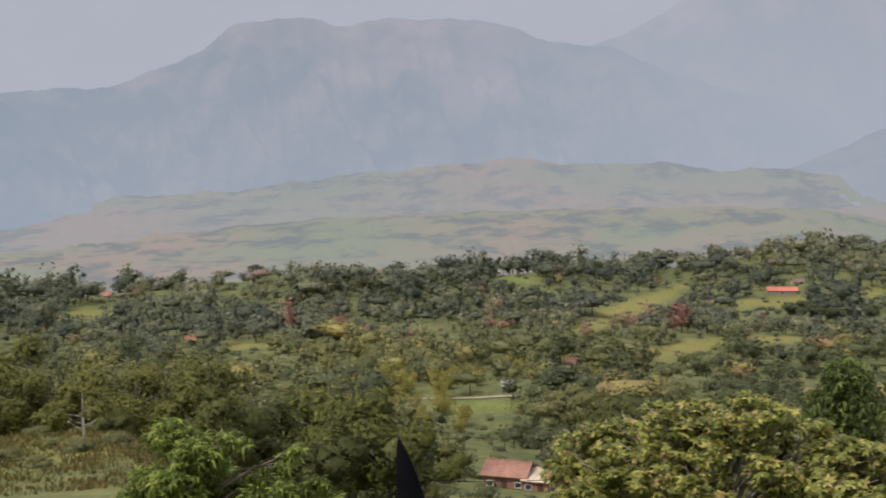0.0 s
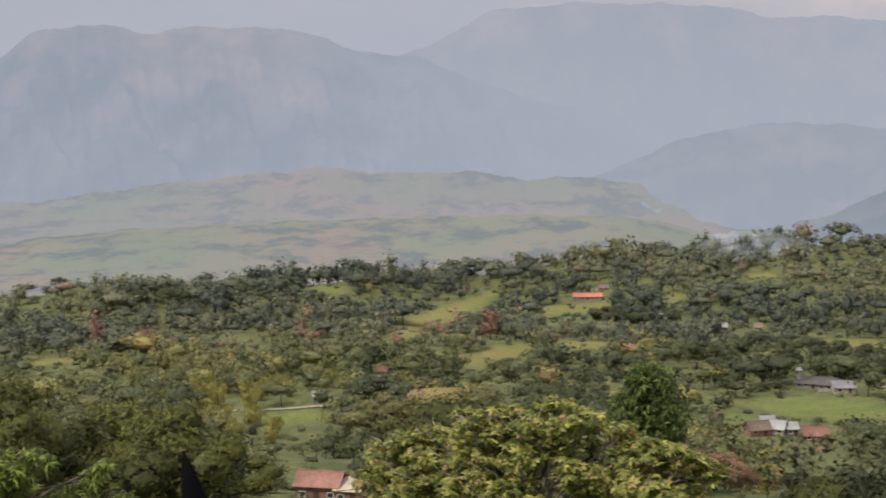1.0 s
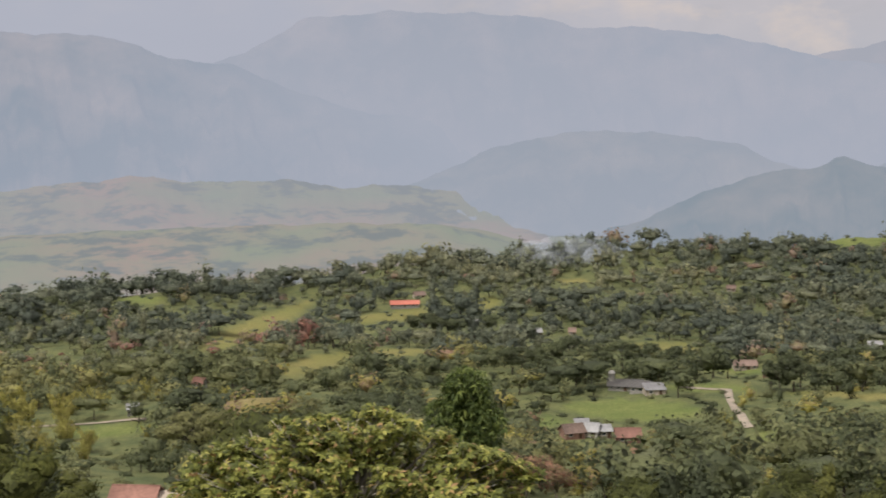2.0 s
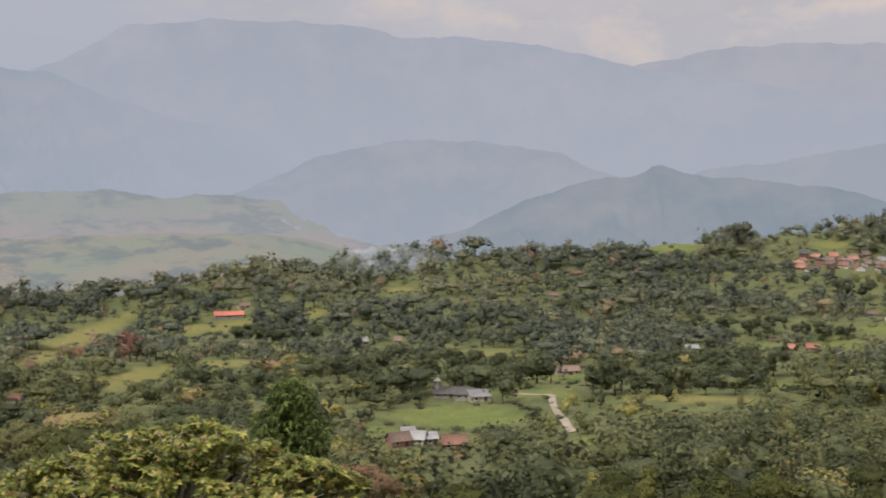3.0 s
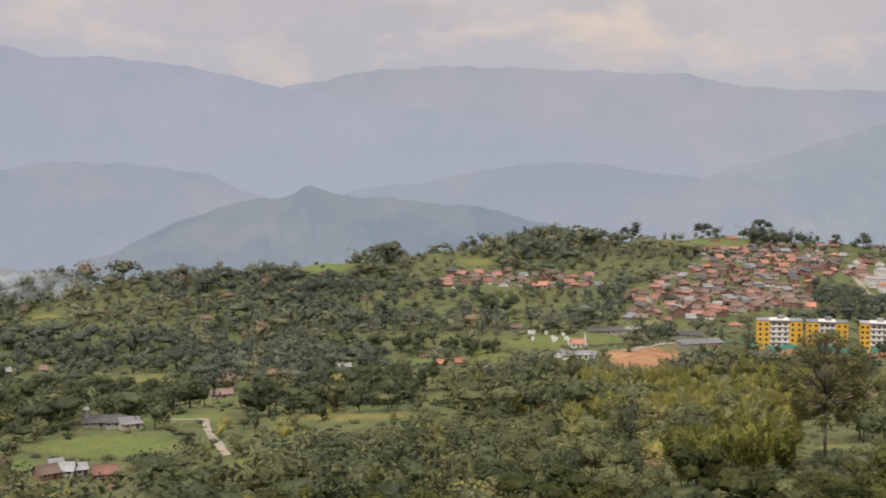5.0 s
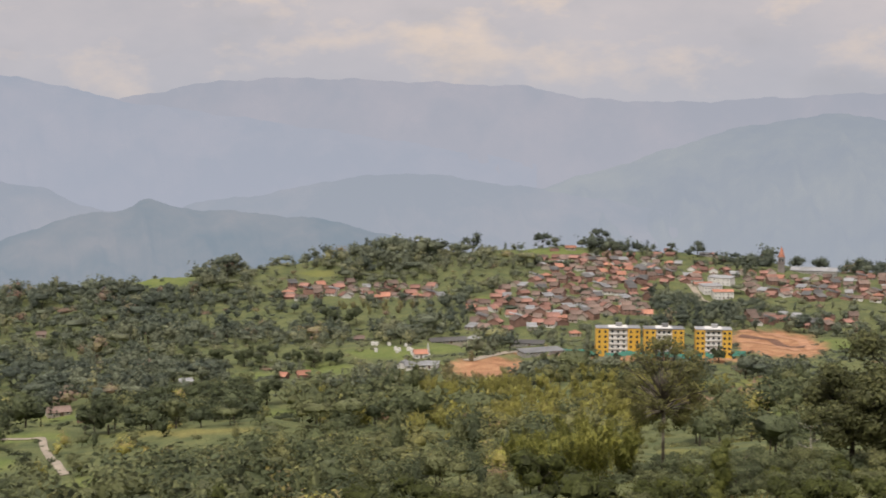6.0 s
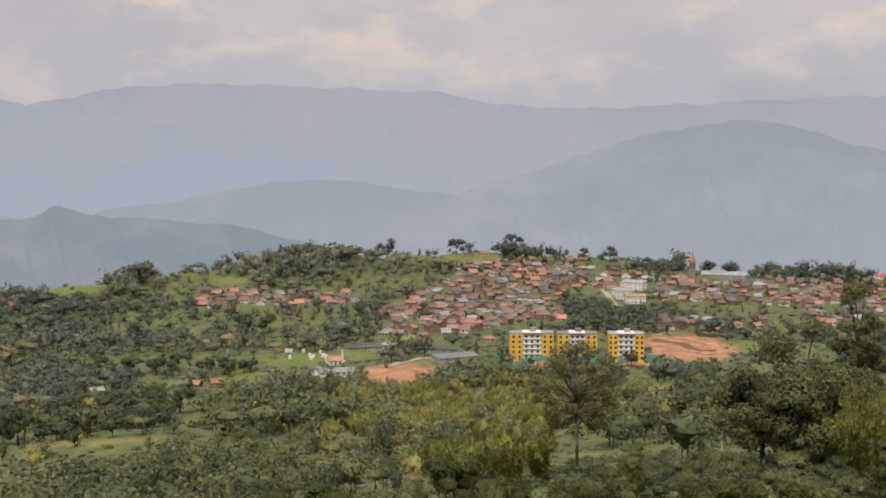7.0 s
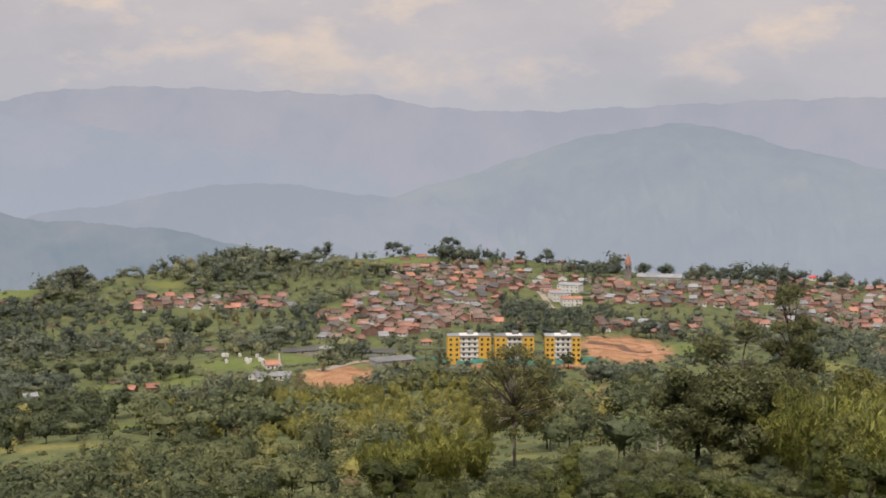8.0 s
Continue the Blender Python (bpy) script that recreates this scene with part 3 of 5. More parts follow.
def stock(level):
    """The kinds of tree at one level of detail: tufts and their size."""
    count, size, n = ((104, 0.50, 1), (170, 0.42, 1), (1500, 0.20, 3), (330, 0.31, 1))[level]
    out = {}
    for kind in KINDS:
        core = {"shaggy": 0.72, "umbrella": 0.9}.get(kind, 0.92)
        out[kind] = [crown(s, count if kind != "bush" else int(count * 0.6), lobes_of(40 + s * 7 + KINDS.index(kind), kind), size, core, n, wide=(0.8, 0.7, 0.55, 0.62)[level]) for s in range(4)]
    out["bamboo"] = [bamboo(s, (9, 11, 18, 14)[level], (16, 30, 110, 45)[level], (0.66, 0.5, 0.22, 0.36)[level]) for s in range(4)]
    return out


def plant(seed):
    """Where every tree of the woods stands: (x, y, z, distance, kind, variant, scale, turn, tint)."""
    rng = np.random.default_rng(seed)
    out = []
    for lo, hi, step in ((105, 300, 6.6), (300, 620, 8.4), (620, 1510, 9.2)):
        g = np.arange(-1500, 1500, step)
        X, Y = np.meshgrid(g, g)
        X = (X + rng.uniform(-0.48, 0.48, X.shape) * step).ravel()
        Y = (Y + rng.uniform(-0.48, 0.48, Y.shape) * step).ravel()
        R, A = np.hypot(X, Y), np.degrees(np.arctan2(X, Y))
        keep = (R > lo) & (R <= hi) & (A > -19.5) & (A < 66) & (R < np.interp(A, *zip(*CREST_AT)) + 45)
        X, Y, R, A = X[keep], Y[keep], R[keep], A[keep]
        Z = height(A, R)
        dip = np.degrees(np.arctan2(-Z, R))
        free = openness(A, dip) < rng.uniform(0.25, 1.0, len(A))
        single = (openness(A, dip, (0, 1)) > 0.5) & (rng.uniform(0, 1, len(A)) < 0.13)
        free |= single
        grove = 0.5 + 0.28 * np.sin(X / 37 + 2 * np.sin(Y / 61)) + 0.22 * np.sin(Y / 29 + 1.7 * np.sin(X / 45))
        tract = 0.5 + 0.3 * np.sin(X / 83 + 1.8 * np.sin(Y / 130)) + 0.2 * np.sin(Y / 57 - 1.2 * np.sin(X / 71))
        free &= rng.uniform(0, 1, len(A)) < 0.66 + 0.6 * grove
        town = town_density(A, dip)
        free &= rng.uniform(0, 1, len(A)) > town * 0.5
        low = np.zeros(len(A), bool)
        for up in (2.0, 4.5, 7.0, 10.0, 13.5, 17.0):          # what a crown would hide
            lift = np.degrees(up / R)
            tall = (up < 8) | (R < 330)
            for side in (-3.5, 0, 3.5):
                over = np.maximum(openness(A + np.degrees(side / R), dip - lift), openness(A + np.degrees(side / R), dip - lift, None))
                low |= (over > rng.uniform(0.45, 1.12, len(A))) & ~single & tall
            if up < 8:
                free &= rng.uniform(0, 1, len(A)) > town_density(A, dip - lift) * 0.4
        free &= ~low | (rng.uniform(0, 1, len(A)) < 0.9)          # only low growth where a view stays open
        single |= low
        for x, y, z, r, a, d, gr, tr, tw, lone in zip(X[free], Y[free], Z[free], R[free], A[free], dip[free], grove[free], tract[free], town[free], single[free]):
            if blocked(x, y):
                continue
            kind = KINDS[rng.choice(5, p=(0.40, 0.13, 0.10, 0.25, 0.12) if gr > 0.4 else (0.26, 0.05, 0.08, 0.25, 0.36))]
            tint = float(np.clip(rng.normal(0.58 - 0.38 * tr - 0.10 * gr - (0.04 if a > 27 and d > 11.3 else 0.0), 0.18 if r < 620 else 0.14), 0.0, 0.68))
            if rng.uniform() < 0.03:
                tint = rng.uniform(0.82, 0.90)
            s = float(np.clip(rng.lognormal(-0.12, 0.28), 0.5, 1.75)) * (0.72 + 0.5 * gr)
            if tw > 0:
                s *= 0.7
            if r > np.interp(a, *zip(*CREST_AT)) - 70:
                s *= 1.3
            if lone:
                kind, s = "bush", (0.32 if r < 600 or tw > 0 else 0.5) + 0.42 * rng.uniform()
            if r < 330:          # near trees stay below the middle of the view
                s = min(s, (-z - r * math.tan(radians(10.2))) / 10.5)
                if s < 0.2:
                    continue
            cane = max(1.4 * math.exp(-((a - 43) / 4.0) ** 2 - ((d - 10.9) / 0.95) ** 2), 1.1 * math.exp(-((a - 47.5) / 2.6) ** 2 - ((d - 10.8) / 0.8) ** 2), 0.9 * math.exp(-((a - 38.5) / 2.2) ** 2 - ((d - 7.1) / 0.22) ** 2), 0.75 * math.exp(-((a + 1.0) / 5) ** 2 - ((d - 12.6) / 0.8) ** 2))
            if rng.uniform() < cane:
                kind, tint, s = "bamboo", rng.uniform(0.75, 0.83), rng.uniform(0.65, 1.0)
            dry = max(math.exp(-((a - 7.5) / 3.5) ** 2 - ((d - 10.0) / 0.35) ** 2), math.exp(-((a - 20) / 3.5) ** 2 - ((d - 14.3) / 0.5) ** 2), 0.5 * math.exp(-((a - 31) / 5) ** 2 - ((d - 12.6) / 0.5) ** 2))
            if rng.uniform() < 0.5 * dry:
                tint, kind = rng.uniform(0.82, 0.95), "shaggy"
            if rng.uniform() < 0.3 * math.exp(-((a + 1.5) / 3.2) ** 2 - ((d - 10.1) / 0.22) ** 2):
                tint = rng.uniform(0.93, 1.0)
            out.append((x, y, z, r, kind, int(rng.integers(4)), s, rng.uniform(0, 6.28), tint))
    return out


def town_density(a, d):
    """How thickly the town is built, by bearing and dip."""
    a, d = np.asarray(a, float), np.asarray(d, float)
    full = np.zeros(np.broadcast(a, d).shape)
    for a0, a1, lo0, hi0, lo1, hi1, share in TOWN:
        u = np.clip((a - a0) / (a1 - a0), 0, 1)
        top, low = lo0 + (lo1 - lo0) * u, hi0 + (hi1 - hi0) * u
        full = np.maximum(full, share * ((a >= a0) & (a <= a1) & (d >= top) & (d <= low)))
    return full


# quarters of the town: bearings from and to, dips of upper and lower edge at each end, share built
TOWN = [(34.3, 40.3, 6.2, 6.75, 6.25, 6.8, 0.85), (41.4, 44.0, 7.0, 8.1, 5.7, 8.1, 0.6), (44.0, 48.3, 5.2, 8.0, 5.05, 7.3, 0.85), (48.3, 51.0, 5.3, 6.1, 5.5, 6.5, 0.7),
        (51.0, 57.4, 5.6, 6.6, 5.6, 6.7, 0.9), (51.5, 56, 7.2, 7.55, 7.3, 7.7, 0.55), (57.4, 63.0, 5.6, 7.3, 5.65, 7.5, 0.7), (44.2, 45.2, 4.75, 4.95, 4.8, 5.0, 0.5), (48.5, 51.0, 4.85, 5.1, 4.9, 5.2, 0.5)]
SPOTS = []          # kept free of trees: (x, y, radius)


def blocked(x, y):
    return any((x - a) ** 2 + (y - b) ** 2 < q * q for a, b, q in SPOTS)


def woods():
    trees = plant(5)
    near = [t for t in trees if t[3] < 300]
    near.sort(key=lambda t: t[3])
    single, rest = near[:260], near[260:] + [t for t in trees if t[3] >= 300]
    fine = stock(2)
    models = {}
    for k, (x, y, z, r, kind, var, s, turn, tint) in enumerate(single):
        band = int(tint * 3.999)
        if (kind, var, band) not in models:
            v, f, o = fine[kind][var]
            models[kind, var, band] = quads("crown", v, f, [GROVE_LEAF], np.full(len(v), 0.66 if kind == "bamboo" else (0.18, 0.36, 0.56, 0.84)[band]), outward=o)
        if kind not in models:
            bm = bmesh.new()
            h = {"bush": 1.2, "bamboo": 4.0}.get(kind, 6.0)
            tube(bm, (0, 0, -1.0), (0.1, 0, h * 0.5), 0.24, 0.18), tube(bm, (0.1, 0, h * 0.48), (0, 0.2, h), 0.18, 0.08)
            for q in range(4):
                a = 1.6 * q + 0.4
                tube(bm, (0.08, 0, h * (0.42 + 0.09 * q)), (2.1 * math.cos(a), 2.1 * math.sin(a), h * (0.72 + 0.1 * q)), 0.10, 0.03, 5)
            mesh = bpy.data.meshes.new("trunk")
            bm.to_mesh(mesh), bm.free()
            mesh.materials.append(DARK_BARK)
            models[kind] = mesh
        word = {"round": "round-crowned", "umbrella": "flat spreading", "tall": "tall narrow", "shaggy": "loose shaggy", "bush": "low bushy", "bamboo": "arching yellow-green bamboo"}[kind]
        hue = ("dark green", "mid green", "olive green", "dry brownish")[band]
        label = f"{word} clump on the slope" if kind == "bamboo" else f"{word} {hue} tree on the slope"
        t = thing("bamboo_clump" if kind == "bamboo" else "bush" if kind == "bush" else "tree", label, "bamboo" if kind == "bamboo" else "tree", pose(x, y, z, 0, 0, math.degrees(turn)) @ Matrix.Scale(s, 4), "trees of the near slope")
        part("trunk", models[kind], None, t)
        part("crown", models[kind, var, band], None, t)
    for name, lo, hi, level in (("woods_near", 0, 440, 3), ("woods_middle", 440, 640, 1), ("woods_far", 640, 9999, 0)):
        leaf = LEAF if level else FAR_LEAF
        kit, vs, fs, ts, ms, outs, base = stock(level), [], [], [], [], [], 0
        for x, y, z, r, kind, var, s, turn, tint in rest:
            if lo <= r < hi:
                c, q = math.cos(turn) * s, math.sin(turn) * s
                M = np.array([[c, q, 0], [-q, c, 0], [0, 0, s]])
                broad = np.array([1.28, 1.28, 1.04]) if kind not in ("bamboo", "tall") else np.ones(3)
                sv, sf = stem(4.5 if kind != "bush" else 1.0, 0.22)
                for v, f, o, m in ((*kit[kind][var], 0), (sv, sf, sv * (1, 1, 0), 1)):
                    vs.append((v * broad) @ M + (x, y, z - 1.3 * s)), fs.append(f + base), ts.append(np.full(len(v), tint)), ms.append(np.full(len(f), m)), outs.append(o @ M / s)
                    base += len(v)
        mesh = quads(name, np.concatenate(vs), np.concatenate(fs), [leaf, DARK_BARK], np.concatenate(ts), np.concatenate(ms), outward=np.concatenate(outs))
        tagged(part(name, mesh, None), "mixed green woodland of many broadleaf trees", "woods", kind="stuff")



# ---- buildings ----
CLAY = plain("old_clay_tiles", (0.265, 0.14, 0.108), 0.9, 0.35, 0.5, 1, own=0.35)
CLAY_BRIGHT = plain("new_clay_tiles", (0.37, 0.175, 0.118), 0.9, 0.25, 0.5, 1, own=0.25)
CLAY_RED = plain("red_farm_tiles", (0.46, 0.16, 0.115), 0.9, 0.2, 0.5, 1)
CLAY_DARK = plain("weathered_clay_tiles", (0.19, 0.135, 0.11), 0.9, 0.35, 0.5, 1, own=0.3)
ZINC = plain("grey_zinc_sheet", (0.27, 0.27, 0.27), 0.55, 0.25, 0.4, 1, 0.2, own=0.3)
ZINC_DARK = plain("dark_zinc_sheet", (0.10, 0.095, 0.09), 0.6, 0.3, 0.4, 1, own=0.3)
WHITE = plain("white_plaster", (0.62, 0.60, 0.57), 0.85, 0.15, 0.6)
CREAM = plain("cream_plaster", (0.40, 0.35, 0.29), 0.9, 0.2, 0.6, own=0.25)
BRICK = plain("red_brick_wall", (0.25, 0.15, 0.118), 0.95, 0.25, 1.0, 1, own=0.3)
GREY = plain("grey_render", (0.30, 0.29, 0.27), 0.9, 0.2, 0.5, own=0.2)
YELLOW = plain("yellow_paint", (0.62, 0.37, 0.06), 0.8, 0.1, 0.4)
GLASS = plain("dark_window_glass", (0.035, 0.045, 0.055), 0.15, 0.2, 1.0, spec=0.5)
WOOD = plain("brown_door_wood", (0.11, 0.065, 0.04), 0.8, 0.3, 1.5)
NETTING = plain("green_netting", (0.10, 0.31, 0.25), 0.9, 0.2, 0.8)
STONE = plain("grey_church_stone", (0.23, 0.205, 0.19), 0.95, 0.25, 0.5, 1)
SPIRE = plain("orange_spire_tiles", (0.42, 0.18, 0.12), 0.9, 0.25, 0.8)
TRACK = plain("pale_dirt_road", (0.33, 0.28, 0.22), 0.95, 0.25, 0.5, 1)
RED_SHEET = plain("bright_red_sheet", (0.62, 0.05, 0.055), 0.6, 0.15, 0.5)

VIEWS = []          # sight lines that stay clear of trees: bearing, dip, half width, half height in degrees


def extruded(profile, x0, x1):
    """A closed solid: a profile in y and z, drawn out along x."""
    bm = bmesh.new()
    ends = [[bm.verts.new((x, y, z)) for y, z in profile] for x in (x0, x1)]
    k = len(profile)
    for i in range(k):
        bm.faces.new((ends[0][i], ends[0][(i + 1) % k], ends[1][(i + 1) % k], ends[1][i]))
    bm.faces.new(ends[0][::-1]), bm.faces.new(ends[1])
    bmesh.ops.recalc_face_normals(bm, faces=bm.faces)
    return bm


def gable(w, d, rise, eave=0.45, thick=0.14):
    """A gabled roof of two thick slopes with a ridge cap along x, eaves at height 0."""
    x, y = w / 2 + eave, d / 2 + eave
    low, cap = -rise * eave / (d / 2), rise + thick
    return extruded([(-y, low), (-y, low + thick), (-0.22, cap - 0.05), (-0.18, cap + 0.09), (0.18, cap + 0.09), (0.22, cap - 0.05), (y, low + thick), (y, low), (0, rise)], -x, x)


def hip(w, d, rise, eave=0.5, thick=0.14):
    """A hipped roof."""
    bm = bmesh.new()
    x, y, q = w / 2 + eave, d / 2 + eave, max(0.2, w / 2 - d / 2)
    low = [bm.verts.new(p) for p in ((-x, -y, 0), (x, -y, 0), (x, y, 0), (-x, y, 0))]
    mid = [bm.verts.new(v.co + Vector((0, 0, thick))) for v in low]
    a, b = bm.verts.new((-q, 0, rise + thick)), bm.verts.new((q, 0, rise + thick))
    bm.faces.new(low[::-1])
    for k in range(4):
        bm.faces.new((low[k], low[(k + 1) % 4], mid[(k + 1) % 4], mid[k]))
    bm.faces.new((mid[0], mid[1], b, a)), bm.faces.new((mid[2], mid[3], a, b)), bm.faces.new((mid[1], mid[2], b)), bm.faces.new((mid[3], mid[0], a))
    return bm


def shed_roof(w, d, rise, eave=0.4, thick=0.1):
    """A single corrugated slope, low towards the front."""
    bm = bmesh.new()
    x, y = w / 2 + eave, d / 2 + eave
    n = max(6, 2 * int(w))
    rows = []
    for yy, z in ((-y, 0), (y, rise)):
        for t in (0, thick):
            rows.append([bm.verts.new((-x + 2 * x * k / n, yy, z + t + (0.07 if k % 2 and t else 0))) for k in range(n + 1)])
    for k in range(n):
        for a, b in ((0, 1), (1, 3), (3, 2), (2, 0)):
            bm.faces.new((rows[a][k], rows[a][k + 1], rows[b][k + 1], rows[b][k]))
    for k in (0, n):
        bm.faces.new((rows[0][k], rows[1][k], rows[3][k], rows[2][k]))
    bmesh.ops.recalc_face_normals(bm, faces=bm.faces)
    return bm


def walls(w, d, h, rise=0.0, deep=2.5):
    """House walls with gable ends, going down into the slope."""
    bm = bmesh.new()
    x, y = w / 2, d / 2
    ring = [bm.verts.new((a, b, z)) for z in (-deep, h) for a, b in ((-x, -y), (x, -y), (x, y), (-x, y))]
    for k in range(4):
        bm.faces.new((ring[k], ring[(k + 1) % 4], ring[4 + (k + 1) % 4], ring[4 + k]))
    bm.faces.new(ring[3::-1])
    if rise:
        a, b = bm.verts.new((-x, 0, h + rise)), bm.verts.new((x, 0, h + rise))
        bm.faces.new((ring[7], ring[4], a)), bm.faces.new((ring[5], ring[6], b))
        bm.faces.new((ring[4], ring[5], b, a)), bm.faces.new((ring[6], ring[7], a, b))
    else:
        bm.faces.new(ring[4:])
    return bm


def opening(w, h, glass_first=True):
    """A window pane or door leaf set in a raised surround; faces -y."""
    bm = bmesh.new()
    box(bm, (w, 0.10, h), (0, -0.03, 0))
    return bm


def surround(w, h):
    bm = bmesh.new()
    for x, z, sx, sz in ((-w / 2 - 0.06, 0, 0.12, h), (w / 2 + 0.06, 0, 0.12, h), (0, h, w + 0.24, 0.12), (0, -0.12, w + 0.34, 0.12)):
        box(bm, (sx, 0.18, sz), (x, -0.05, z))
    return bm


SHARED = {}


def shared(key, maker):
    """A mesh that alike pieces share."""
    if key not in SHARED:
        bm = maker()
        SHARED[key] = bpy.data.meshes.new(key[0])
        bm.to_mesh(SHARED[key]), bm.free()
        SHARED[key].materials.append(key[-1])
    return SHARED[key]


def put(name, key, maker, parent, at, turn=0.0):
    ob = part(name, shared(key, maker), None, parent)
    ob.matrix_basis = pose(*at, 0, 0, turn)
    return ob


def house(label, place, w, d, h, roof, wall, style="gable", rise=1.5, storeys=1, bays=3, category="house", group="", name="house", frames=True):
    t = thing(name, label, category, place, group)
    part("wall", walls(w, d, h * storeys, rise if style == "gable" else 0), wall, t)
    bm = gable(w, d, rise) if style == "gable" else hip(w, d, rise) if style == "hip" else shed_roof(w, d, rise)
    ob = part("roof", bm, roof, t)
    ob.location = (0, 0, h * storeys + 0.01)
    door = int(bays // 2)
    for s in range(storeys):
        for k in range(bays):
            x = (k - (bays - 1) / 2) * w / bays
            if s == 0 and k == door:
                put("door", ("door", WOOD), lambda: opening(1.0, 1.8), t, (x, -d / 2, 0.02))
            else:
                win = put("window", ("window", GLASS), lambda: opening(1.0, 0.8), t, (x, -d / 2, s * h + 0.8))
                if frames:
                    part("frame", shared(("frame", WHITE), lambda: surround(1.0, 0.8)), None, win)
    return t


def at_dip(az, dip, turn=0.0, r=None):
    p = ground(az, dip)
    return pose(p.x, p.y, p.z, 0, 0, -az + turn)


def clear(az, dip, w, h, m=None, free=0.0):
    """Keeps a view open, and the spot itself free of trees."""
    VIEWS.append((az, dip, w, h, 0.0, 0))
    if m is not None:
        SPOTS.append((m.translation.x, m.translation.y, free))


def apartment_block(place, w, wings, number):
    """A five-storey block: yellow wings, a white middle, windows and a stair gap."""
    t = thing("apartment_block", "five-storey apartment block with yellow wings and white middle", "apartment building", place, "new apartment blocks")
    h, d = 14.2, 12.0
    for side in (-1, 1):
        bm = bmesh.new()
        box(bm, (wings, d, h + 3), (side * (w / 2 - wings / 2), 0, -3), 0, 0.06)
        part("wing", bm, YELLOW, t, "yellow painted wing")
    bm = bmesh.new()
    mid = w - 2 * wings
    box(bm, (mid - 0.02, d - 1.2, h + 3.5), (0, 0.4, -3))
    for s in range(1, 6):
        box(bm, (mid - 0.02, 0.5, 0.25), (0, -d / 2 + 0.7, s * 2.75))
    part("middle", bm, WHITE, t, "white middle with balcony slabs")
    bm = bmesh.new()
    box(bm, (w + 0.4, d + 0.4, 0.3), (0, 0, h)), box(bm, (3.2, 3.2, 2.0), (0.8, 1, h + 0.3))
    part("roof", bm, ZINC, t, "flat grey roof with a stair head")
    for s in range(5):
        z = s * 2.75 + 0.85
        for side in (-1, 1):
            for q in (-0.25, 0.25):
                put("window", ("block_window", GLASS), lambda: opening(1.25, 1.3), t, (side * (w / 2 - wings / 2) + q * wings, -d / 2, z))
        for x in (-0.30, 0.0, 0.30):
            put("window", ("block_window", GLASS), lambda: opening(1.25, 1.3), t, (x * mid, -d / 2 + 1.0, z))
    return t


def town_houses():
    """The crowd of tiled houses, in rows along the hill."""
    rng = random.Random(11)
    roofs = [(CLAY, "old red clay tile roof"), (CLAY_DARK, "weathered brown tile roof"), (CLAY_BRIGHT, "bright orange tile roof"), (ZINC, "grey zinc roof"), (ZINC_DARK, "dark zinc roof")]
    wall_kinds = [(WHITE, "white"), (CREAM, "cream"), (BRICK, "bare brick")]
    models = []
    for k in range(18):
        roof, rw = roofs[(0, 0, 1, 1, 1, 2, 0, 3, 0, 1, 1, 4, 0, 2, 0, 1, 3, 4)[k]]
        wall, ww = wall_kinds[(0, 2, 1, 2, 1, 2, 2, 1, 2, 1, 2, 2, 1, 1, 2, 0, 1, 2)[k]]
        style = "shed" if roof in (ZINC, ZINC_DARK) else ("hip" if k % 6 == 5 else "gable")
        st = 2 if k % 7 == 3 else 1
        t = house(f"small {ww} town house with {rw}", pose(0, 0, 0), rng.uniform(5.4, 9.0), rng.uniform(6.0, 8.8), 1.8, roof, wall, style, rng.uniform(1.7, 2.6), st, rng.choice((2, 3, 3)), group="houses of the town", frames=False)
        models.append(t)
    used, lots = set(), []
    for a0, a1, t0, l0, t1, l1, share in TOWN:
        dip = min(t0, t1)
        row = 0
        while dip < max(l0, l1):
            az = a0 + rng.uniform(0, 0.3)
            while az < a1:
                step = rng.uniform(0.30, 0.50)
                u = (az - a0) / (a1 - a0)
                d = dip + rng.uniform(-0.05, 0.05)
                if t0 + (t1 - t0) * u <= d <= l0 + (l1 - l0) * u and rng.random() < share and not any(abs(az - q[0]) < q[2] and abs(d - q[1]) < q[3] for q in RESERVED):
                    k = rng.randrange(len(models))
                    m = at_dip(az, d, rng.choice((0, 0, 90, 40)) + rng.uniform(-28, 28))
                    if not any((m.translation.xy - o).length < 7.9 for o in used):
                        used.add(m.translation.xy.copy().freeze())
                        lots.append((m.translation.length, k, m))
                        SPOTS.append((m.translation.x, m.translation.y, 3.6))
                az += step
            dip += 0.10
    lots.sort(key=lambda lot: lot[0])
    first, rest = lots[:236], lots[236:]
    v, f, index, mats = [], [], [], []
    for _, k, m in rest:          # the furthest houses, too small to pick apart
        for ob in models[k].children:
            place = m @ ob.matrix_basis
            base = len(v)
            v += [place @ q.co for q in ob.data.vertices]
            mat = ob.data.materials[0]
            if mat not in mats:
                mats.append(mat)
            for q in ob.data.polygons:
                f.append([base + i for i in q.vertices])
                index.append(mats.index(mat))
    mesh = bpy.data.meshes.new("far_town_houses")
    mesh.from_pydata(v, [], f)
    for mat in mats:
        mesh.materials.append(mat)
    mesh.polygons.foreach_set("material_index", index)
    tagged(part("far_town_houses", mesh, None), "crowded tiled houses on the far side of town", "houses", kind="stuff")
    placed = set()
    for _, k, m in first:
        if k in placed:
            copy_thing(models[k], m)
        else:
            models[k].matrix_basis = m
            placed.add(k)
    assert len(placed) == len(models)


RESERVED = [(49.0, 8.2, 2.9, 0.9), (53.1, 5.5, 0.35, 0.35), (54.2, 5.55, 1.2, 0.28), (50.8, 6.2, 0.9, 0.35), (49.6, 6.6, 0.7, 0.5)]
town_houses()

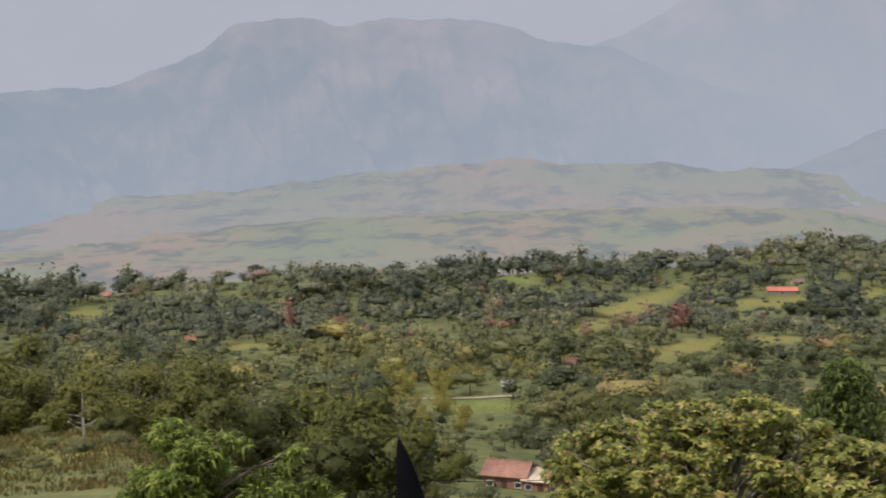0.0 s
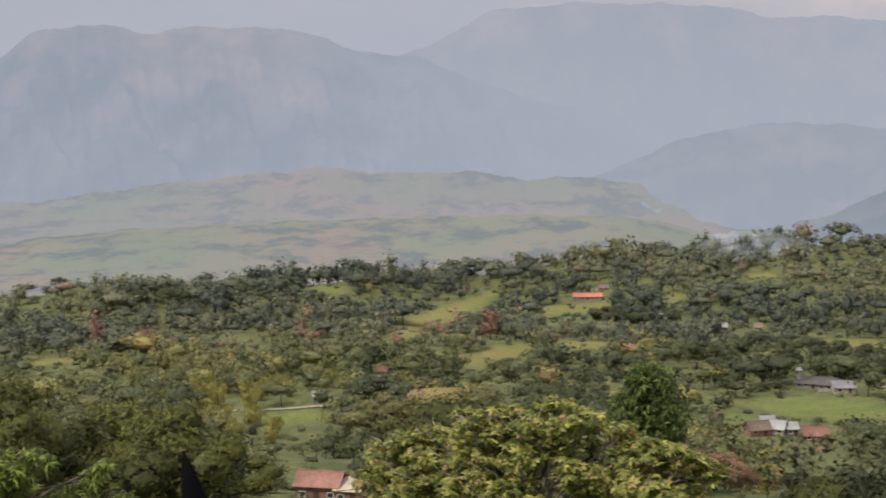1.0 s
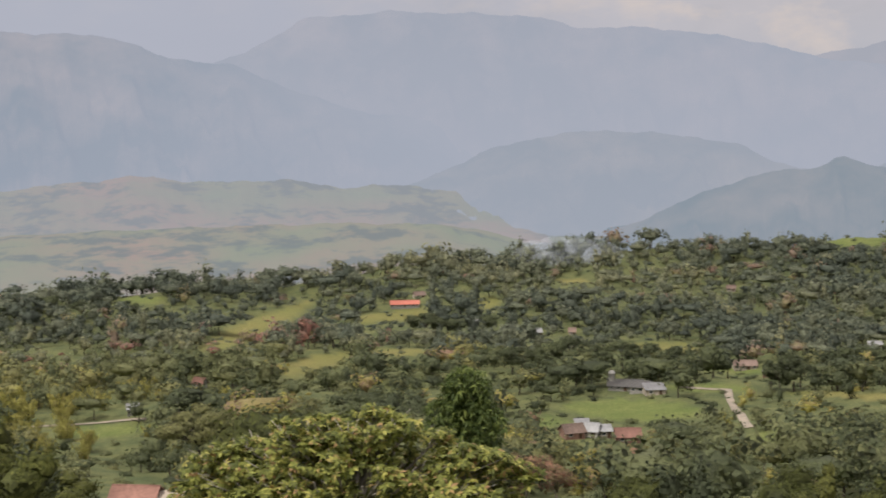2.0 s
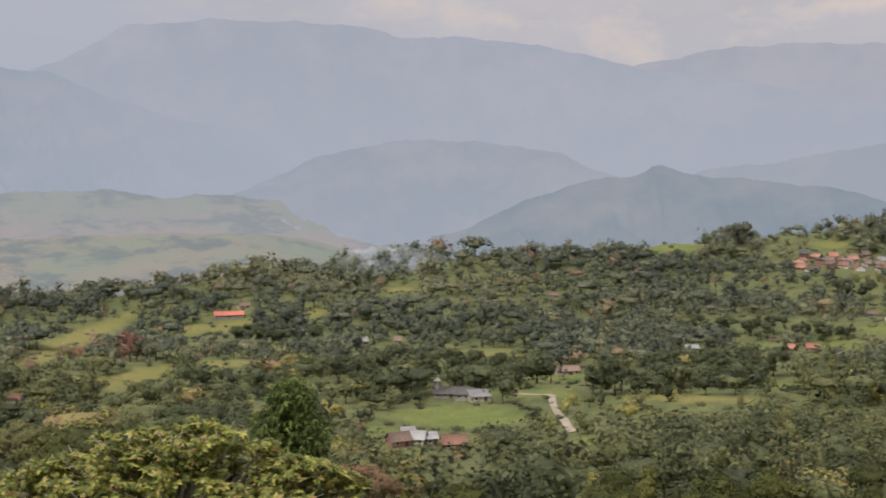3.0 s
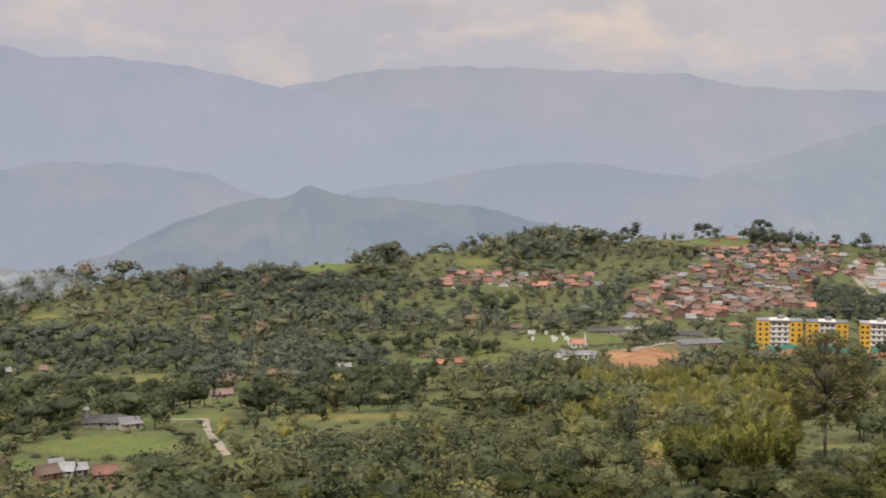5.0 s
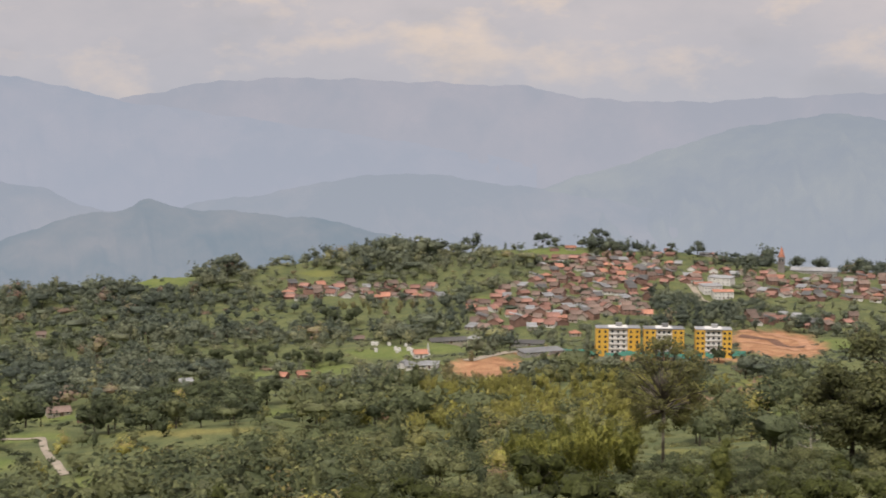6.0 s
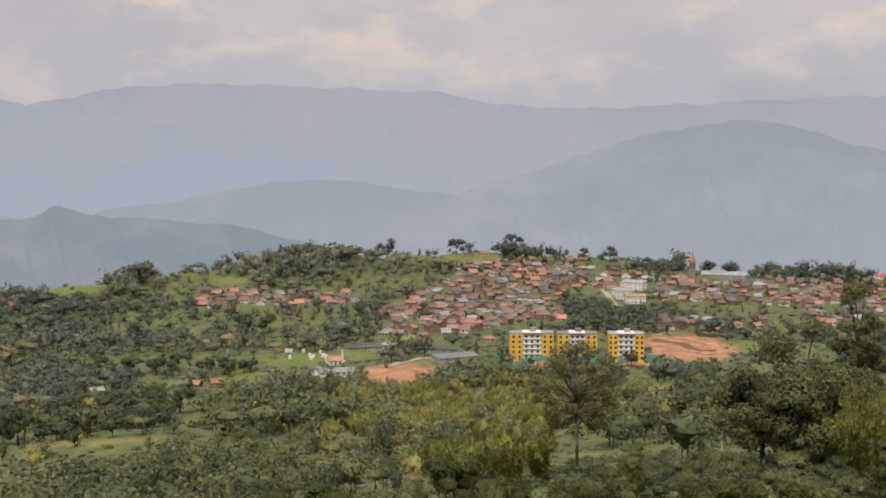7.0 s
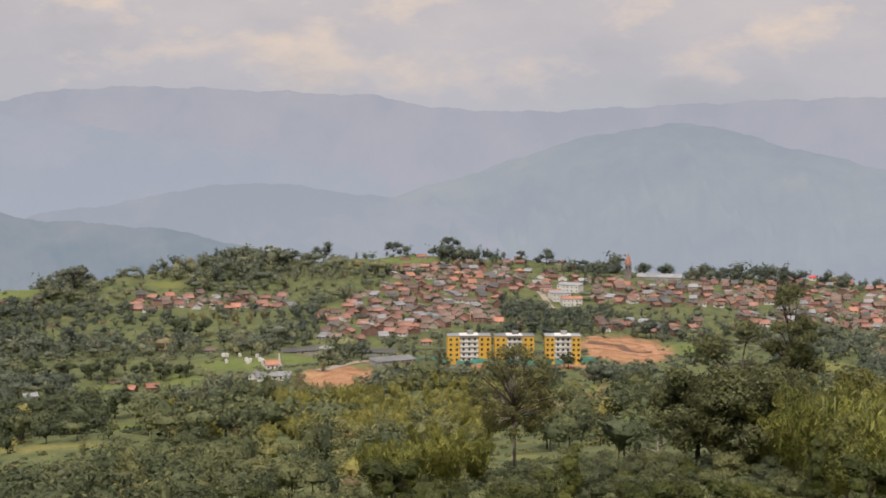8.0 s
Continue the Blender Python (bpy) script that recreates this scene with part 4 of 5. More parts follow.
# new apartment blocks above the building site
for az, w, wings in ((47.02, 23.5, 6.6), (48.76, 21.0, 6.2), (50.62, 19.0, 5.0)):
    m = at_dip(az, 8.74, 4)
    apartment_block(m, w, wings, az)
    clear(az, 8.25, 0.85, 0.55, m, 17)
clear(52.9, 8.35, 1.5, 0.36), clear(42.0, 9.35, 1.2, 0.36)
# green netting round the site
for k in range(34):
    az = 45.0 + k * 0.205
    m = at_dip(az, 8.90 + 0.05 * math.sin(k * 0.9) - (0.12 if k < 5 else 0) - (0.12 if k > 27 else 0), 6 * math.sin(k))
    t = thing("construction_fence", "green netting fence panel round the building site", "fence", m, "fence panels of the building site")
    bm = bmesh.new()
    box(bm, (3.0, 0.05, 2.6), (0, 0, 0.05))
    bmesh.ops.subdivide_edges(bm, edges=bm.edges, cuts=3, use_grid_fill=True)
    for v in bm.verts:
        v.co.y += 0.08 * math.sin(v.co.x * 5 + v.co.z * 2)
    part("netting", bm, NETTING, t)
    for x in (-1.4, 1.4):
        put("post", ("fence_post", GREY), lambda: (lambda b: (box(b, (0.1, 0.1, 2.6), (0, 0, -0.6)), b)[1])(bmesh.new()), t, (x, 0.1, 0))
clear(46.7, 8.85, 2.0, 0.22), clear(50.3, 8.85, 1.9, 0.22)

# church
m = at_dip(53.1, 5.58)
t = thing("church", "grey stone church tower with an orange spire", "church", m)
bm = bmesh.new()
box(bm, (6.0, 6.0, 15), (0, 0, -2), 0, 0.15), box(bm, (6.6, 6.6, 0.5), (0, 0, 8.2)), box(bm, (6.6, 6.6, 0.6), (0, 0, 12.8))
part("tower", bm, STONE, t)
bm = bmesh.new()
bmesh.ops.create_cone(bm, segments=8, radius1=3.0, radius2=0.12, depth=9.5, cap_ends=True, matrix=Matrix.Translation((0, 0, 13.4 + 4.75)))
part("spire", bm, SPIRE, t)
for x in (-1.3, 1.3):
    put("belfry_opening", ("belfry", GLASS), lambda: opening(1.1, 2.4), t, (x, -3.0, 9.2))
clear(53.1, 5.0, 0.25, 0.6, m, 8)
m = at_dip(54.3, 5.62, -6)
house("long grey hall with shallow roof behind the church", m, 40, 14, 3.6, ZINC, GREY, "gable", 2.6, 1, 11, "hall", name="hall")
clear(54.3, 5.5, 1.0, 0.2, m, 22)

# white terraces stepping down the street
for k, (az, d, w, roof, wall, st) in enumerate(((50.9, 6.08, 20, ZINC, WHITE, 2), (50.2, 6.2, 15, CLAY_BRIGHT, CREAM, 1), (50.5, 6.4, 16, ZINC, WHITE, 2), (50.95, 6.62, 16, CLAY_BRIGHT, WHITE, 2), (49.9, 6.05, 13, CLAY, WHITE, 1))):
    m = at_dip(az, d, (-25, 15, 25, 12, -10)[k])
    house(f"{'two' if st == 2 else 'one'}-storey white house with {'zinc' if roof == ZINC else 'orange tile'} roof", m, w, 10, 2.9, roof, wall, "shed" if roof == ZINC else "gable", 1.3, st, 5)
    clear(az, d - 0.1, 0.5, 0.2, m, 10)

# sheds, white roofs and the long grey house by the site
for az, d, w, dep, roof, wall, st, turn, label in (
        (44.1, 8.82, 34, 11, ZINC, GREY, "shed", 28, "long grey zinc shed beside the bare earth"), (43.6, 8.5, 26, 9, ZINC_DARK, GREY, "shed", -8, "dark zinc shed by the road"),
        (39.25, 9.42, 15, 9, ZINC, WHITE, "gable", 8, "low white house with a pale zinc roof"), (39.85, 9.36, 11, 9, ZINC, WHITE, "shed", -12, "low white house with a pale zinc roof"),
        (38.8, 9.33, 9, 7, ZINC, WHITE, "gable", 70, "low white house with a pale zinc roof"), (40.5, 8.42, 32, 8, ZINC_DARK, CREAM, "gable", 20, "long cream house with a dark roof"),
        (41.5, 8.35, 12, 9, ZINC, CREAM, "hip", -15, "cream house with grey hipped roof"), (45.4, 8.1, 9, 8, CLAY_BRIGHT, CREAM, "hip", 10, "cream house with an orange hipped roof"),
        (34.95, 9.68, 9, 7, CLAY_BRIGHT, BRICK, "gable", 10, "small house with bright orange roof among trees"), (34.2, 9.72, 6, 6, CLAY_BRIGHT, BRICK, "gable", -30, "small house with bright orange roof among trees"),
        (25.75, 10.82, 13, 8, CLAY_DARK, CREAM, "gable", 10, "farm house with brown tile roof"), (26.95, 11.05, 12, 9, ZINC, BRICK, "gable", -30, "farm house with pale roof and brick wall"),
        (27.6, 10.95, 9, 7, CLAY, BRICK, "gable", 20, "farm house with brown tile roof"),
        (12.74, 8.56, 23, 9, CLAY_RED, GREY, "gable", 4, "long low farmhouse with a bright red tile roof"), (13.3, 8.22, 9, 7, CLAY_DARK, CREAM, "gable", 15, "small outbuilding with brown roof"),
        (22.0, 11.78, 13, 9, ZINC_DARK, GREY, "hip", -6, "farm barn with grey hipped roof at the pasture"), (21.25, 11.72, 16, 6, ZINC_DARK, GREY, "gable", 0, "long low barn with dark roof at the pasture"), (22.35, 11.86, 9, 7, ZINC, CREAM, "shed", 12, "farm shed with pale roof at the pasture"),
        (21.35, 13.64, 9, 7, CLAY, BRICK, "gable", 5, "small house with red tile roof in the hollow"), (19.95, 13.45, 6, 5, ZINC, WHITE, "gable", -15, "small white hut with a zinc roof"), (19.2, 13.6, 8, 6, CLAY_DARK, BRICK, "gable", 25, "small brick house with brown roof"),
        (19.6, 13.3, 5, 4, ZINC, WHITE, "shed", 10, "small white hut with a zinc roof"), (20.5, 13.5, 4, 4, ZINC, CREAM, "shed", 10, "small pale hut with a zinc roof"),
        (2.3, 12.36, 4.4, 3.4, ZINC, GREY, "shed", 0, "small grey farm shed with flat roof"), (4.85, 11.45, 6, 4, CLAY, GREY, "gable", -35, "small farm house with orange tile roof"),
        (17.9, 9.7, 4, 4, ZINC, CREAM, "gable", 20, "small pale hut among the trees"), (19.2, 9.65, 5, 4, CLAY_DARK, CREAM, "gable", 0, "small pale house among the trees"), (25.2, 7.9, 8, 6, CLAY_DARK, CREAM, "gable", 0, "small pale house among the trees"),
        (30.5, 9.9, 8, 4, ZINC, CREAM, "shed", 10, "long pale shed among the trees"), (37.1, 8.32, 9, 7, CLAY_DARK, BRICK, "gable", 0, "brick house with brown roof above the graveyard"), (15.5, 9.35, 3, 3, ZINC, CREAM, "shed", 0, "small pale hut with a zinc roof"),
        (-9.9, 10.2, 6, 5, CLAY_BRIGHT, CREAM, "gable", 30, "small house with orange roof among trees"), (-12.9, 8.35, 6, 5, CLAY_BRIGHT, WHITE, "gable", 0, "small white house with orange roof"),
        (45.2, 4.83, 13, 8, CLAY_BRIGHT, CREAM, "gable", 8, "house with orange roof on the hill crest"), (50.4, 4.9, 22, 10, ZINC_DARK, GREY, "shed", 0, "large dark roofed hall on the crest"), (59.95, 5.38, 9, 8, RED_SHEET, WHITE, "shed", -10, "house with a bright red sheet roof")):
    m = at_dip(az, d, turn)
    r = m.translation.length
    house(label, m, 0.72 * w, 0.8 * dep, 1.8, roof, wall, st, 1.7 if st != "shed" else 1.2, 1, max(2, int(w / 3.2)), "barn" if "barn" in label or "shed" in label else "house")
    clear(az, d - 0.12, math.degrees(0.45 * w / r), max(0.13, math.degrees(2.2 / r)), m, 0.45 * w + 3)

# silo of the pasture farm
m = at_dip(20.72, 11.75)
t = thing("silo", "white-capped grey farm silo beside the barn", "silo", m)
bm = bmesh.new()
bmesh.ops.create_cone(bm, segments=16, radius1=1.1, radius2=1.1, depth=6.0, cap_ends=True, matrix=Matrix.Translation((0, 0, 2.5)))
part("body", bm, GREY, t)
bm = bmesh.new()
bmesh.ops.create_cone(bm, segments=16, radius1=1.25, radius2=0.5, depth=0.9, cap_ends=True, matrix=Matrix.Translation((0, 0, 5.9)))
part("cap", bm, WHITE, t)
clear(20.72, 11.4, 0.3, 0.5, m, 5)

# house in the near hollow, with a lean-to
m = at_dip(2.35, 15.95, -18)
t = house("brick house with old red tile roof in the hollow", m, 7.5, 6, 2.7, CLAY, BRICK, "gable", 1.7, 1, 3)
clear(2.5, 15.4, 1.5, 0.9, m, 8)
q = m @ pose(5.6, -1.2, 0)
house("lean-to with a pale tin roof beside the brick house", q, 4.2, 5, 2.2, plain("pale_tin", (0.48, 0.40, 0.31), 0.7, 0.25, 0.5, 1), BRICK, "shed", 1.0, 1, 2, "shed", name="lean_to")

# graveyard: white tombs and an obelisk on the lawn
rng = random.Random(4)
tomb = None
for k in range(15):
    az, d = rng.uniform(37.3, 39.3), rng.uniform(8.45, 8.95)
    m = at_dip(az, d, rng.uniform(-8, 8))
    if tomb is None:
        tomb = thing("tomb", "white plastered tomb with a stepped top in the graveyard", "tomb", m, "tombs of the graveyard")
        bm = bmesh.new()
        box(bm, (1.7, 2.2, 1.9), (0, 0, -0.6), 0, 0.05), box(bm, (1.9, 2.4, 0.2), (0, 0, 1.3)), box(bm, (0.8, 1.0, 0.5), (0, 0, 1.5))
        part("body", bm, WHITE, tomb)
    else:
        copy_thing(tomb, m)
m = at_dip(39.75, 8.9)
t = thing("obelisk", "slim white graveyard monument", "monument", m)
bm = bmesh.new()
box(bm, (3, 3, 1.2), (0, 0, -0.4)), bmesh.ops.create_cone(bm, segments=4, radius1=0.9, radius2=0.25, depth=6.5, cap_ends=True, matrix=Matrix.Translation((0, 0, 4.0)))
part("shaft", bm, WHITE, t)
m = at_dip(39.45, 8.98, 10)
house("small chapel with red roof in the graveyard", m, 7, 6, 2.6, CLAY_BRIGHT, WHITE, "gable", 1.8, 1, 3, "chapel", name="chapel")
clear(38.4, 8.75, 1.3, 0.28), clear(39.6, 8.8, 0.45, 0.25)


def road(label, points, width, mat=TRACK, name="road"):
    """A track laid 15 cm over the ground along places given by bearing and dip."""
    places = [ground(a, d) for a, d in points]
    bm = bmesh.new()
    last = None
    for i in range(len(places) - 1):
        for k in range(9):
            f = k / 8
            p = places[i].lerp(places[i + 1], f)
            side = (places[i + 1] - places[i]).cross(Vector((0, 0, 1))).normalized() * width / 2
            row = []
            for s in (-1, 1):
                q = p + s * side
                r, a = math.hypot(q.x, q.y), math.degrees(math.atan2(q.x, q.y))
                row.append(bm.verts.new((q.x, q.y, float(height(a, r)) + 0.22)))
            if last:
                bm.faces.new((last[0], last[1], row[1], row[0]))
            last = row
    bmesh.ops.recalc_face_normals(bm, faces=bm.faces)
    ob = part(name, bm, mat)
    for a, d in points:
        VIEWS.append((a, d, 0.22, 0.14, 0.0, 0))
    return tagged(ob, label, "road", kind="structure")


road("pale dirt farm road down the hillside", [(23.4, 11.55), (24.6, 11.62), (25.15, 11.62), (25.2, 12.0), (25.6, 12.5), (25.95, 13.0)], 2.5)
road("pale dirt road through the building site", [(41.3, 9.1), (42.3, 8.85), (43.3, 8.72), (44.6, 8.62), (46, 8.8)], 8)
EARTH_DARK = plain("dark_cut_earth", (0.16, 0.085, 0.055), 0.95, 0.3, 0.5, 1)
EARTH_LIGHT = plain("light_orange_earth", (0.40, 0.215, 0.122), 0.95, 0.25, 0.5, 1)
road("dark cut bank of the bare earth terrace", [(51.6, 8.0), (52.8, 8.12), (54.0, 8.36)], 7, EARTH_DARK, "earth_bank")
road("light orange upper edge of the bare terrace", [(51.6, 7.86), (52.9, 7.9), (53.9, 8.1), (54.3, 8.42)], 6, EARTH_LIGHT, "earth_track")
road("light orange lower edge of the bare terrace", [(51.6, 8.2), (52.8, 8.3), (53.8, 8.5)], 5, EARTH_LIGHT, "earth_track")
road("grey town street between white terraces", [(49.45, 5.95), (49.9, 6.3), (50.35, 6.75)], 6)
road("pale farm lane along the pasture", [(2.8, 12.6), (0.5, 12.62), (-1.5, 12.6)], 2.2)

# thin smoke drifting from a fire among the trees
m, n = material("thin_smoke")
wisp = n.noise(n.add("ShaderNodeTexCoord").outputs[3], 0.09, 5, 0.6)
veil = n.math("MULTIPLY", n.ramp(wisp, [(0.30, (0, 0, 0)), (0.75, (1, 1, 1))]), 0.30)
white = n.add("ShaderNodeBsdfDiffuse", (0.60, 0.66, 0.74, 1))
n.add("ShaderNodeOutputMaterial", n.add("ShaderNodeMixShader", veil, n.add("ShaderNodeBsdfTransparent").outputs[0], white.outputs[0]).outputs[0])
bm = bmesh.new()
base = ground(17.0, 7.15)
for k, (dx, dz, rx, rz) in enumerate(((0, 3, 3, 5), (3, 8, 5, 6), (12, 11, 10, 8), (26, 12, 14, 10), (42, 10, 16, 11), (58, 8, 15, 9), (30, 5, 26, 7))):
    made = bmesh.ops.create_icosphere(bm, subdivisions=3, radius=1.0)["verts"]
    bmesh.ops.transform(bm, matrix=Matrix.Translation((base.x + dx, base.y - 0.3 * dx, base.z + dz)) @ Matrix.Diagonal((rx, 4, rz, 1)), verts=made)
smoke = part("smoke", bm, m)
smoke.visible_shadow = False
tagged(smoke, "thin pale blue smoke drifting over the trees", "smoke", kind="stuff")


# ---- single trees near the camera ----
PALE_LEAF = leaf_material("pale_yellow_green_leaves", [(0.0, (0.055, 0.068, 0.022)), (0.35, (0.130, 0.150, 0.040)), (0.7, (0.235, 0.250, 0.062)), (0.92, (0.38, 0.36, 0.10)), (1.0, (0.32, 0.20, 0.10))], 0.75, 0.5, 0.35)
BRIGHT_LEAF = leaf_material("bright_green_leaves", [(0.0, (0.042, 0.065, 0.015)), (0.5, (0.115, 0.160, 0.032)), (1.0, (0.25, 0.29, 0.065))], 0.75, 0.4, 0.35)
DEEP_LEAF = leaf_material("deep_green_leaves", [(0.0, (0.050, 0.075, 0.024)), (0.5, (0.105, 0.140, 0.040)), (1.0, (0.20, 0.24, 0.065))], 0.7, 0.45, 0.35)
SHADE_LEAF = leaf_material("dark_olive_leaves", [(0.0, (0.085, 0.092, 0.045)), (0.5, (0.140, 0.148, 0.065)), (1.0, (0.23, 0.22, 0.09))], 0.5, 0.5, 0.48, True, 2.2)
OLIVE_LEAF = leaf_material("olive_leaves", [(0.0, (0.130, 0.132, 0.055)), (0.5, (0.205, 0.200, 0.080)), (1.0, (0.32, 0.285, 0.115))], 0.5, 0.6, 0.5, True, 2.2)
CANE_LEAF = leaf_material("bamboo_leaves", [(0.0, (0.16, 0.175, 0.045)), (0.5, (0.28, 0.285, 0.070)), (1.0, (0.44, 0.41, 0.105))], 0.5, 0.5, 0.48, True, 2.2)


def rosette(leaflets, length, width, seed, droop=0.35):
    """A spray of leaflets, each bent along its middle."""
    rng = random.Random(seed)
    v, f = [], []
    for k in range(leaflets):
        a = math.tau * k / leaflets + rng.uniform(-.2, .2)
        l, dz = length * rng.uniform(0.75, 1.2), -droop * rng.uniform(0.3, 1.4)
        c, s = math.cos(a), math.sin(a)
        b = len(v)
        for t, w in ((0.08, 0.1), (0.5, 1.0), (1.0, 0.12)):
            z = dz * l * t * t + 0.06 * l
            v += [(c * l * t - s * width * w / 2, s * l * t + c * width * w / 2, z), (c * l * t + s * width * w / 2, s * l * t - c * width * w / 2, z)]
        f += [(b, b + 1, b + 3, b + 2), (b + 2, b + 3, b + 5, b + 4)]
    return np.array(v), np.array(f)


def turned(rng, n, tilt):
    """Random turns about the upright, tilted a little."""
    a, b, c = rng.uniform(0, math.tau, n), rng.normal(0, tilt, n), rng.normal(0, tilt, n)
    ca, sa, cb, sb, cc, sc = np.cos(a), np.sin(a), np.cos(b), np.sin(b), np.cos(c), np.sin(c)
    one, nil = np.ones(n), np.zeros(n)
    Rz = np.stack([ca, -sa, nil, sa, ca, nil, nil, nil, one], 1).reshape(n, 3, 3)
    Rx = np.stack([one, nil, nil, nil, cb, -sb, nil, sb, cb], 1).reshape(n, 3, 3)
    Ry = np.stack([cc, nil, sc, nil, one, nil, -sc, nil, cc], 1).reshape(n, 3, 3)
    return Rx @ Ry @ Rz


def limbs(bm, h, lobes, r0, seed, sides=7):
    """A trunk that forks towards the masses of the crown."""
    rng = random.Random(seed)
    fork = Vector((rng.uniform(-.1, .1), rng.uniform(-.1, .1), h * 0.45))
    tube(bm, (0, 0, -1.2), fork, r0, r0 * 0.72, sides)
    for x, y, z, rad, sq in lobes:
        end = Vector((x, y, z))
        start = fork.lerp(Vector((0, 0, z)), 0.25) if z > h * 0.6 else fork
        mid = start.lerp(end, 0.5) + Vector((rng.uniform(-.3, .3), rng.uniform(-.3, .3), rng.uniform(0.1, 0.5)))
        tube(bm, start, mid, r0 * 0.5, r0 * 0.32, 5), tube(bm, mid, end, r0 * 0.32, r0 * 0.14, 5)
        for q in range(4):
            tip = end + Vector((rng.uniform(-1, 1), rng.uniform(-1, 1), rng.uniform(-.3, 1))) * rad * 0.9
            tube(bm, mid.lerp(end, rng.uniform(0.3, 1)), tip, r0 * 0.15, r0 * 0.05, 4)


def spray_tree(label, place, h, lobes, clusters, leaf, mat, bark, seed, singles=0, tint=0.5, r0=0.16, inner=0.55):
    """A near tree whose crown is made of single sprays of leaves."""
    t = thing("tree", label, "tree", place)
    bm = bmesh.new()
    limbs(bm, h, lobes, r0, seed)
    part("trunk", bm, bark, t)
    rng = np.random.default_rng(seed)
    L = np.array(lobes)
    w = L[:, 3] ** 2
    pick = L[rng.choice(len(L), clusters, p=w / w.sum())]
    d = rng.normal(0, 1, (clusters, 3)) + (0, 0, 0.35)
    d /= np.linalg.norm(d, axis=1)[:, None]
    p = pick[:, :3] + d * pick[:, 3:4] * (inner + (1.1 - inner) * rng.uniform(0, 1, (clusters, 1)) ** 0.5) * np.stack([np.ones(clusters), np.ones(clusters), pick[:, 4]], 1)
    M = turned(rng, clusters, 0.45)
    s = rng.uniform(0.7, 1.3, clusters)
    lv, lf = leaf
    n1 = clusters - singles
    v = (np.einsum("nij,kj->nki", M[:n1], lv) * s[:n1, None, None] + p[:n1, None, :]).reshape(-1, 3)
    f = (lf[None] + (np.arange(n1) * len(lv))[:, None, None]).reshape(-1, 4)
    tagged(part("crown", quads("crown", v, f, [mat], np.repeat(np.clip(rng.normal(tint, 0.18, n1), 0, 1), len(lv))), None, t), kind="stuff")
    if singles:
        one = quads("leaf_spray", lv, lf, [mat], np.full(len(lv), tint))
        for k in range(n1, clusters):
            ob = part("leaf_spray", one, None, t)
            ob.matrix_basis = Matrix.Translation(Vector(p[k])) @ Matrix(M[k].tolist()).to_4x4() @ Matrix.Scale(float(s[k]), 4)
    SPOTS.append((place.translation.x, place.translation.y, 4))
    return t


def tuft_tree(label, place, h, lobes, count, size, mat, bark, seed, tint=0.5, r0=0.2, core=0.0, name="tree"):
    """A tree further off: limbs and many small tufts."""
    t = thing(name, label, "tree", place)
    bm = bmesh.new()
    limbs(bm, h, lobes, r0, seed)
    part("trunk", bm, bark, t)
    v, f, o = crown(seed, count, lobes, size, core, 3 if len(lobes) < 24 else 2)
    part("crown", quads("crown", v, f, [mat], np.full(len(v), tint), outward=o), None, t)
    SPOTS.append((place.translation.x, place.translation.y, 5))
    return t


def canopy(seed, n, rx, ry, z0, z1, rad, squash=0.75, dome=True):
    """Masses spread through a broad crown."""
    rng = random.Random(seed)
    out = []
    for k in range(n):
        a, q = k * 2.4 + rng.uniform(-.4, .4), math.sqrt((k + 0.5) / n)
        top = z1 - (z1 - z0) * 0.55 * q * q if dome else z1
        out.append((rx * q * math.cos(a), ry * q * math.sin(a), rng.uniform(z0 + 0.12 * (top - z0), top), rad * rng.uniform(0.7, 1.2), squash))
    return out


def oval(seed, n, rx, z0, z1, rad, squash=0.75):
    """Masses spread through an egg-shaped crown."""
    rng = random.Random(seed)
    out = []
    for k in range(n):
        f, q, a = (k + 0.5) / n, math.sqrt(rng.uniform(0.15, 1)), k * 2.4 + rng.uniform(-.4, .4)
        wide = rx * q * math.sin(math.pi * (0.10 + 0.82 * f)) ** 0.75
        out.append((wide * math.cos(a), wide * math.sin(a), z0 + (z1 - z0) * f, rad * rng.uniform(0.7, 1.2), squash))
    return out


# pale tree with sprays of pointed leaflets
place = stand(10.7, 46, 0, 0.2)
top = -46 * math.tan(radians(12.3)) - place.translation.z
spray_tree("broad pale yellow-green tree with sprays of pointed leaves", place, top, canopy(3, 120, 5.3, 3.4, top - 3.6, top - 0.3, 0.66, 0.55), 5200, rosette(7, 0.205, 0.105, 3, 0.35), PALE_LEAF, PALE_BARK, 3, 240, 0.5, 0.17, 0.1)
# narrow dark tree behind it
place = stand(15.05, 58, 0, 0.2)
top = -58 * math.tan(radians(10.9)) - place.translation.z
spray_tree("narrow dense dark green tree with hanging leaves", place, top, [(0.1, 0, top - 1.0, 0.95, 1.05), (-0.35, 0.2, top - 2.1, 1.15, 1.1), (0.45, -0.2, top - 2.5, 1.15, 1.1), (0.1, 0.1, top - 4.0, 1.35, 1.1), (-0.3, 0, top - 5.4, 1.2, 1.1), (0.3, 0, top - 6.6, 1.1, 1.1)], 2500, rosette(6, 0.22, 0.07, 5, 0.9), DEEP_LEAF, DARK_BARK, 5, 0, 0.45, 0.15, 0.3)
